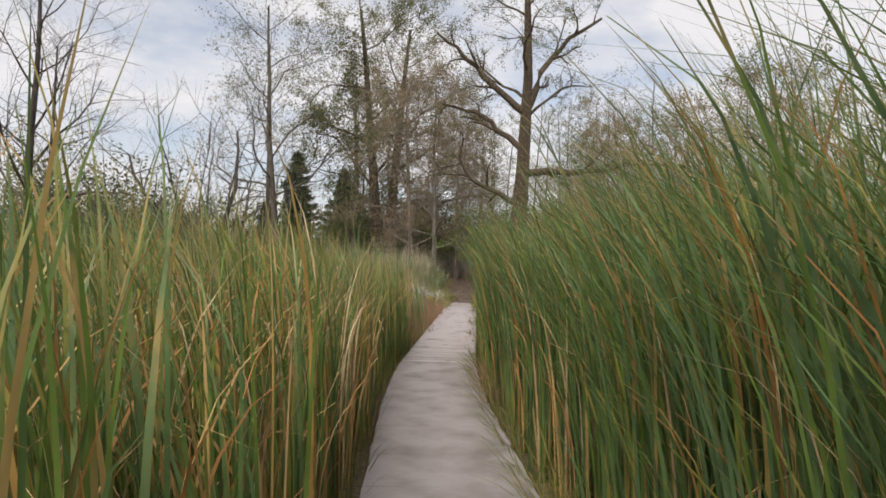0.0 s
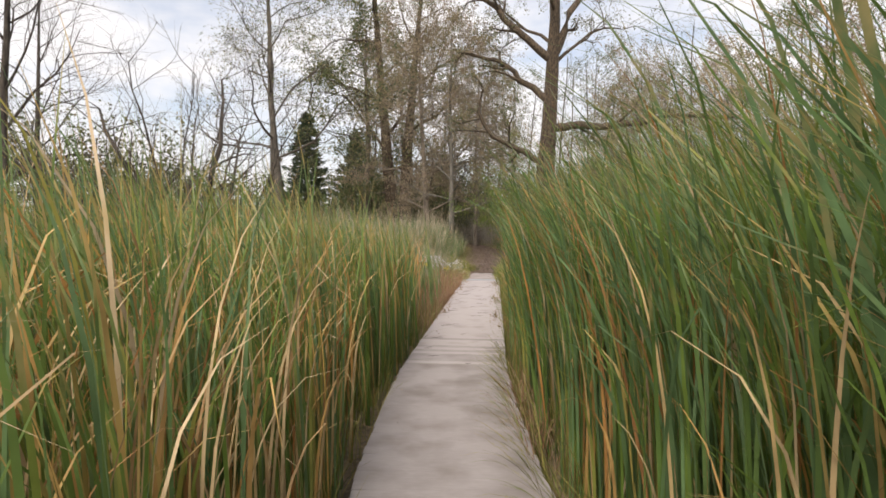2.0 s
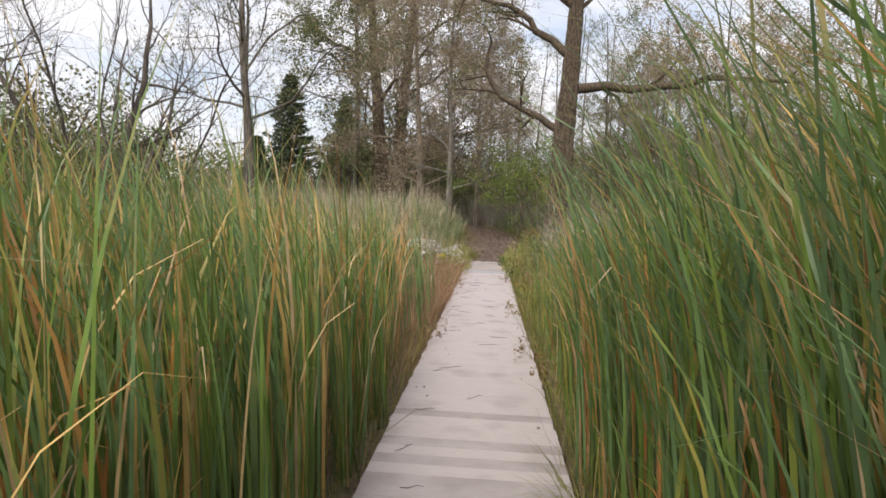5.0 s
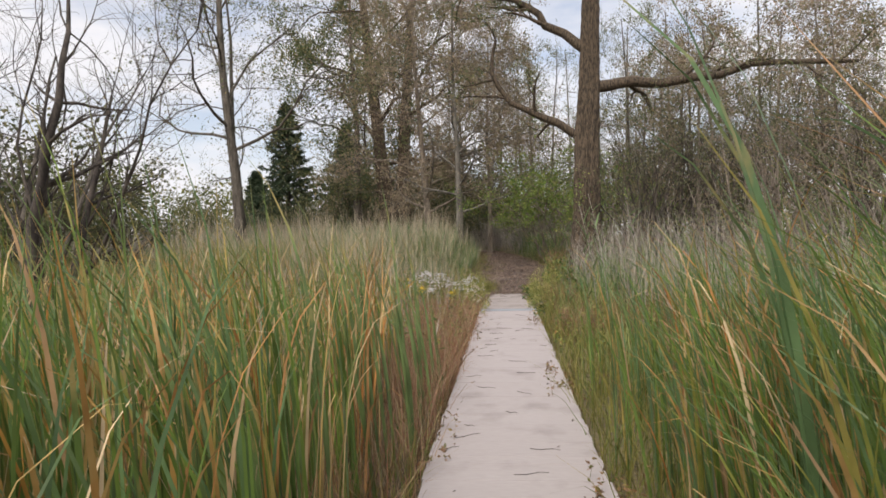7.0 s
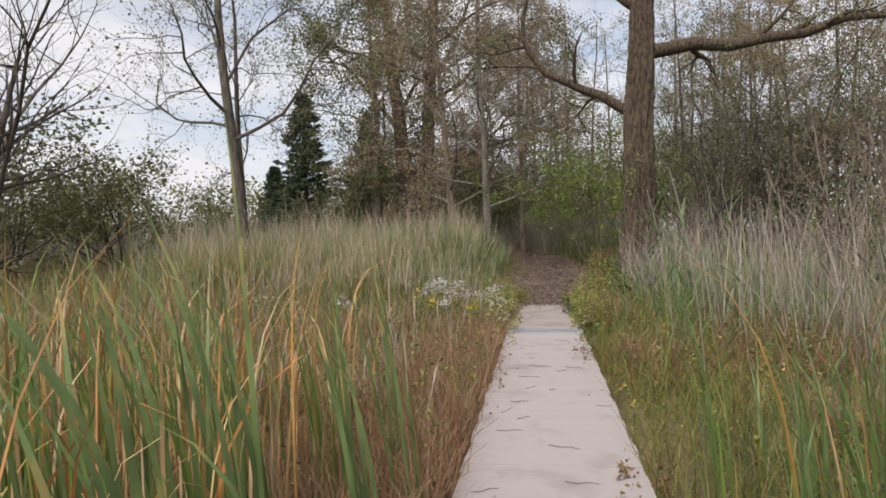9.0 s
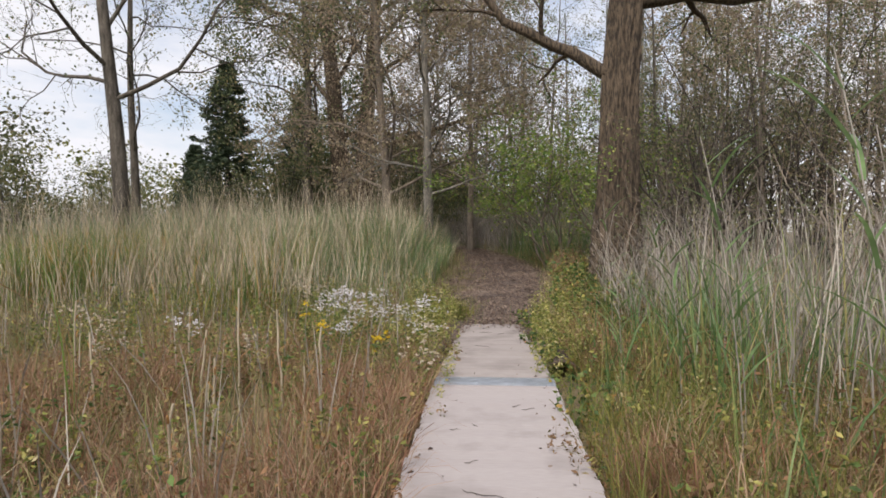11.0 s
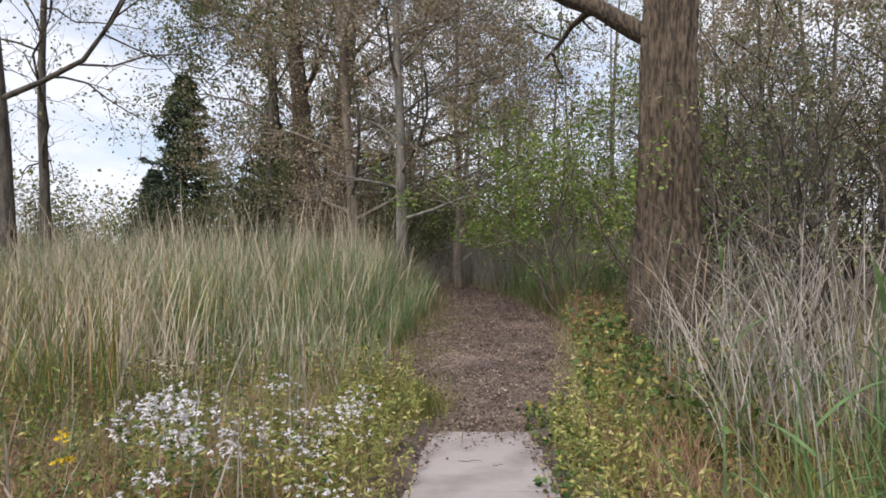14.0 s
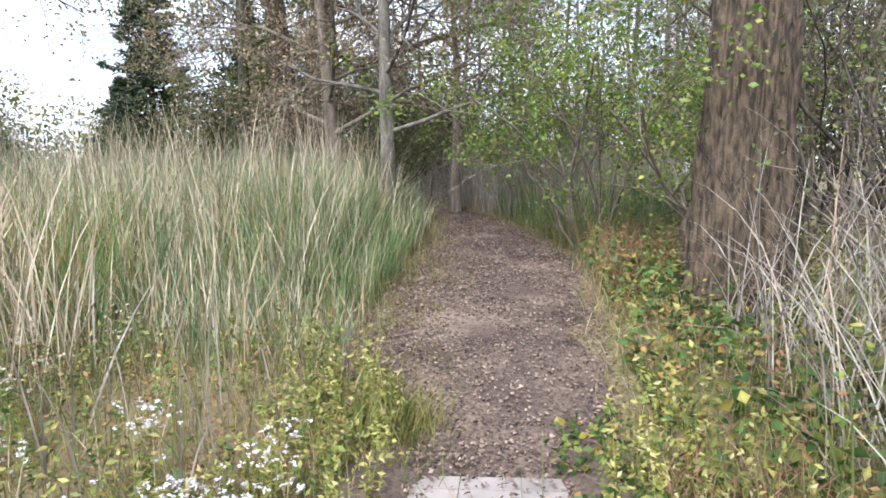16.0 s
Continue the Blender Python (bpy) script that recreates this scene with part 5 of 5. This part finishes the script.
def reed_plant(at, height, lean, count):
    z0 = float(ground_z(*at))
    root = thing("reed_plant", "tall common reed with broad grey-green leaves", "reed", "reeds at the edge", (*at, z0))
    s = np.linspace(0, 1, 7)
    line = np.stack([-lean * s ** 2 * height, 0.05 * s, s * height], -1)
    v, f = tube(line, 0.006 * (1 - 0.6 * s), 6)
    stalk = part("stalk", mesh_of("stalk", v, f, M_STALK, True), root)
    for k in range(count):
        q = 0.3 + 0.68 * k / count
        foot = np.array([[-lean * q ** 2 * height, 0.05 * q, q * height]])
        way = np.array([(math.pi if k % 2 else 0.0) + rng.normal(0.0, 0.7)])
        v, f = blades(foot, np.array([rng.uniform(0.35, 0.6)]), np.array([rng.uniform(0.018, 0.028)]), way, np.array([rng.uniform(0.5, 0.9)]), np.array([rng.uniform(0.5, 1.2)]), 1.4, 7, 0.5)
        part("leaf", mesh_of("leaf", v, f, M_REED), stalk)


for x, y, h, lean, c in [(1.5, 14.0, 2.3, 0.12, 14), (1.55, 15.6, 2.25, 0.12, 11), (1.85, 16.3, 1.95, 0.1, 10), (1.6, 17.0, 1.5, 0.08, 9), (1.5, 19.4, 2.0, 0.06, 9), (1.95, 18.6, 1.8, 0.1, 9), (2.2, 15.0, 2.2, 0.1, 10), (1.35, 18.2, 1.2, 0.05, 7)]:
    reed_plant((x, y), h, lean, c)

# ---- single dead stalks in the meadow ----


def dead_stalk(x, y, height, lean):
    z0 = float(ground_z(x, y))
    root = thing("dead_stalk", "pale grey broken-off dead stalk standing in russet grass", "dead stalk", "broken stalks", (x, y, z0))
    t = np.linspace(0, 1, 6)
    line = np.stack([lean * t * height + rng.normal(0, 0.006, 6), rng.normal(0, 0.006, 6), t * height - 0.03], -1)
    part("stem", mesh_of("stem", *tube(line, 0.0115 * (1 - 0.25 * t), 7), M_STRAW, True), root)
    for k in range(3):
        q = line[2 + k]
        v, f = blades(q[None, :], rng.uniform(0.12, 0.25, 1), np.array([0.012]), rng.uniform(0, 6.28, 1), np.array([0.5]), np.array([1.6]), 1.4, 5, 0.5)
        part("leaf", mesh_of("leaf", v, f, M_DEADLEAF), root)


for x, y, h, lean in [(-1.65, 17.3, 0.8, 0.02), (-1.95, 17.1, 0.98, -0.05), (-2.4, 17.2, 1.15, 0.01), (-2.75, 17.1, 0.75, 0.12), (-1.5, 16.4, 0.6, -0.06), (-3.1, 17.6, 0.9, 0.04), (-3.4, 16.6, 0.8, -0.08), (-2.2, 16.2, 0.7, 0.05), (-1.35, 17.9, 0.5, 0.1), (-4.1, 17.3, 1.0, 0.03), (-2.0, 15.2, 0.65, 0.04), (-2.9, 15.0, 0.8, -0.03)]:
    dead_stalk(x, y, h, lean)

# ---- soil washed over the ends of the last planks ----


def soil_bank(side):
    ys = np.arange(18.4, 21.75, 0.07)
    s = np.linspace(0, 1, 9)
    inner = 0.6 - 0.27 * np.clip((ys - 18.4) / 2.9, 0, 1) ** 1.4 + rng.normal(0, 0.02, len(ys)) + 0.03 * np.sin(ys * 7)
    x = inner[:, None] * (1 - s) + 0.95 * s
    y = np.repeat(ys[:, None], 9, 1)
    z = np.where(s < 0.15, -0.012, 0.012 + 0.03 * np.sin(s * math.pi)) + rng.normal(0, 0.004, x.shape) - 0.16 * np.clip(s - 0.6, 0, 1)
    k = (np.arange(len(ys) - 1)[:, None] * 9 + np.arange(8)[None, :]).ravel()
    f = np.stack([k, k + 1, k + 10, k + 9], -1)
    v = np.stack([side * x, y, z], -1).reshape(-1, 3)
    tagged(new("soil_bank", mesh_of("soil_bank", v, f if side > 0 else f[:, ::-1], M_TRAIL, True)), "brown soil washed over the boardwalk's edge", "soil", kind="structure")


soil_bank(-1)
soil_bank(1)

# ---- litter ----


def litter(name, p, lift, size, mat, label):
    q = np.column_stack([p, lift + rng.uniform(0, 0.004, len(p))])
    return stuff(name, leaves(q, rng.uniform(0.5, 1.4, len(p)) * size, 0.12, 0.55), mat, label, "leaf litter")


p = scatter(60000, -2.2, 1.7, 21.2, 34, lambda x, y: ~off_trail(x, y, 0.12 * rng.uniform(-1, 1, len(x))) & (rng.uniform(0.25, 1.1, len(x)) > 0.5 * np.exp(-((x - 0.45) / 0.4) ** 2)))
bank = scatter(5000, -1.5, 0.3, 21.9, 30, lambda x, y: ~off_trail(x, y, 0.2) & (x < trail_edges(y)[0] + 0.9 * rng.uniform(0, 1, len(x)) ** 2 + 0.1))
litter("trail_litter", bank, ground_z(bank[:, 0], bank[:, 1]) + 0.05, 0.045, M_CHIP, "tan dry leaves and straw drifted along the footpath's edge")
litter("trail_litter", p, ground_z(p[:, 0], p[:, 1]) + 0.046, 0.032, M_CHIP, "wood chips and dry leaves strewn on the footpath")
p = scatter(2600, -0.6, 0.6, 18.6, 21.7, lambda x, y: (np.abs(x) > 0.58 - 0.3 * ((y - 18.4) / 2.9) ** 1.4) | (rng.uniform(0, 1, len(x)) < np.clip((y - 20.7) / 1.0, 0, 1)))
litter("plank_litter", p, 0.03, 0.034, M_CHIP, "dry leaves and chips drifted over the last planks")
p = scatter(900, -0.57, 0.57, 2, 21.1, lambda x, y: (np.abs(x) > 0.57 * rng.uniform(0.1, 1, len(x)) ** 0.5) & (rng.uniform(0, 1, len(x)) < np.clip((y - 4) / 16, 0.1, 1)))
litter("plank_litter", p, 0.004, 0.035, M_CHIP, "dry leaf scraps and grass bits on the planks")


def twigs(n):
    out = []
    for k in range(n):
        x, y, a = rng.uniform(-0.5, 0.5), rng.uniform(4, 21), rng.normal(0, 0.5)
        m = rng.uniform(0.03, 0.12)
        line = [(x + m * t * math.cos(a), y + m * t * math.sin(a) + 0.02 * math.sin(3 * t), 0.006) for t in (-1, -0.3, 0.4, 1)]
        out.append(tube(line, [0.002, 0.0025, 0.002, 0.0015], 4))
    stuff("twigs", joined(out), M_BARK_DARK, "thin dark twigs lying on the planks", "twigs")


twigs(38)
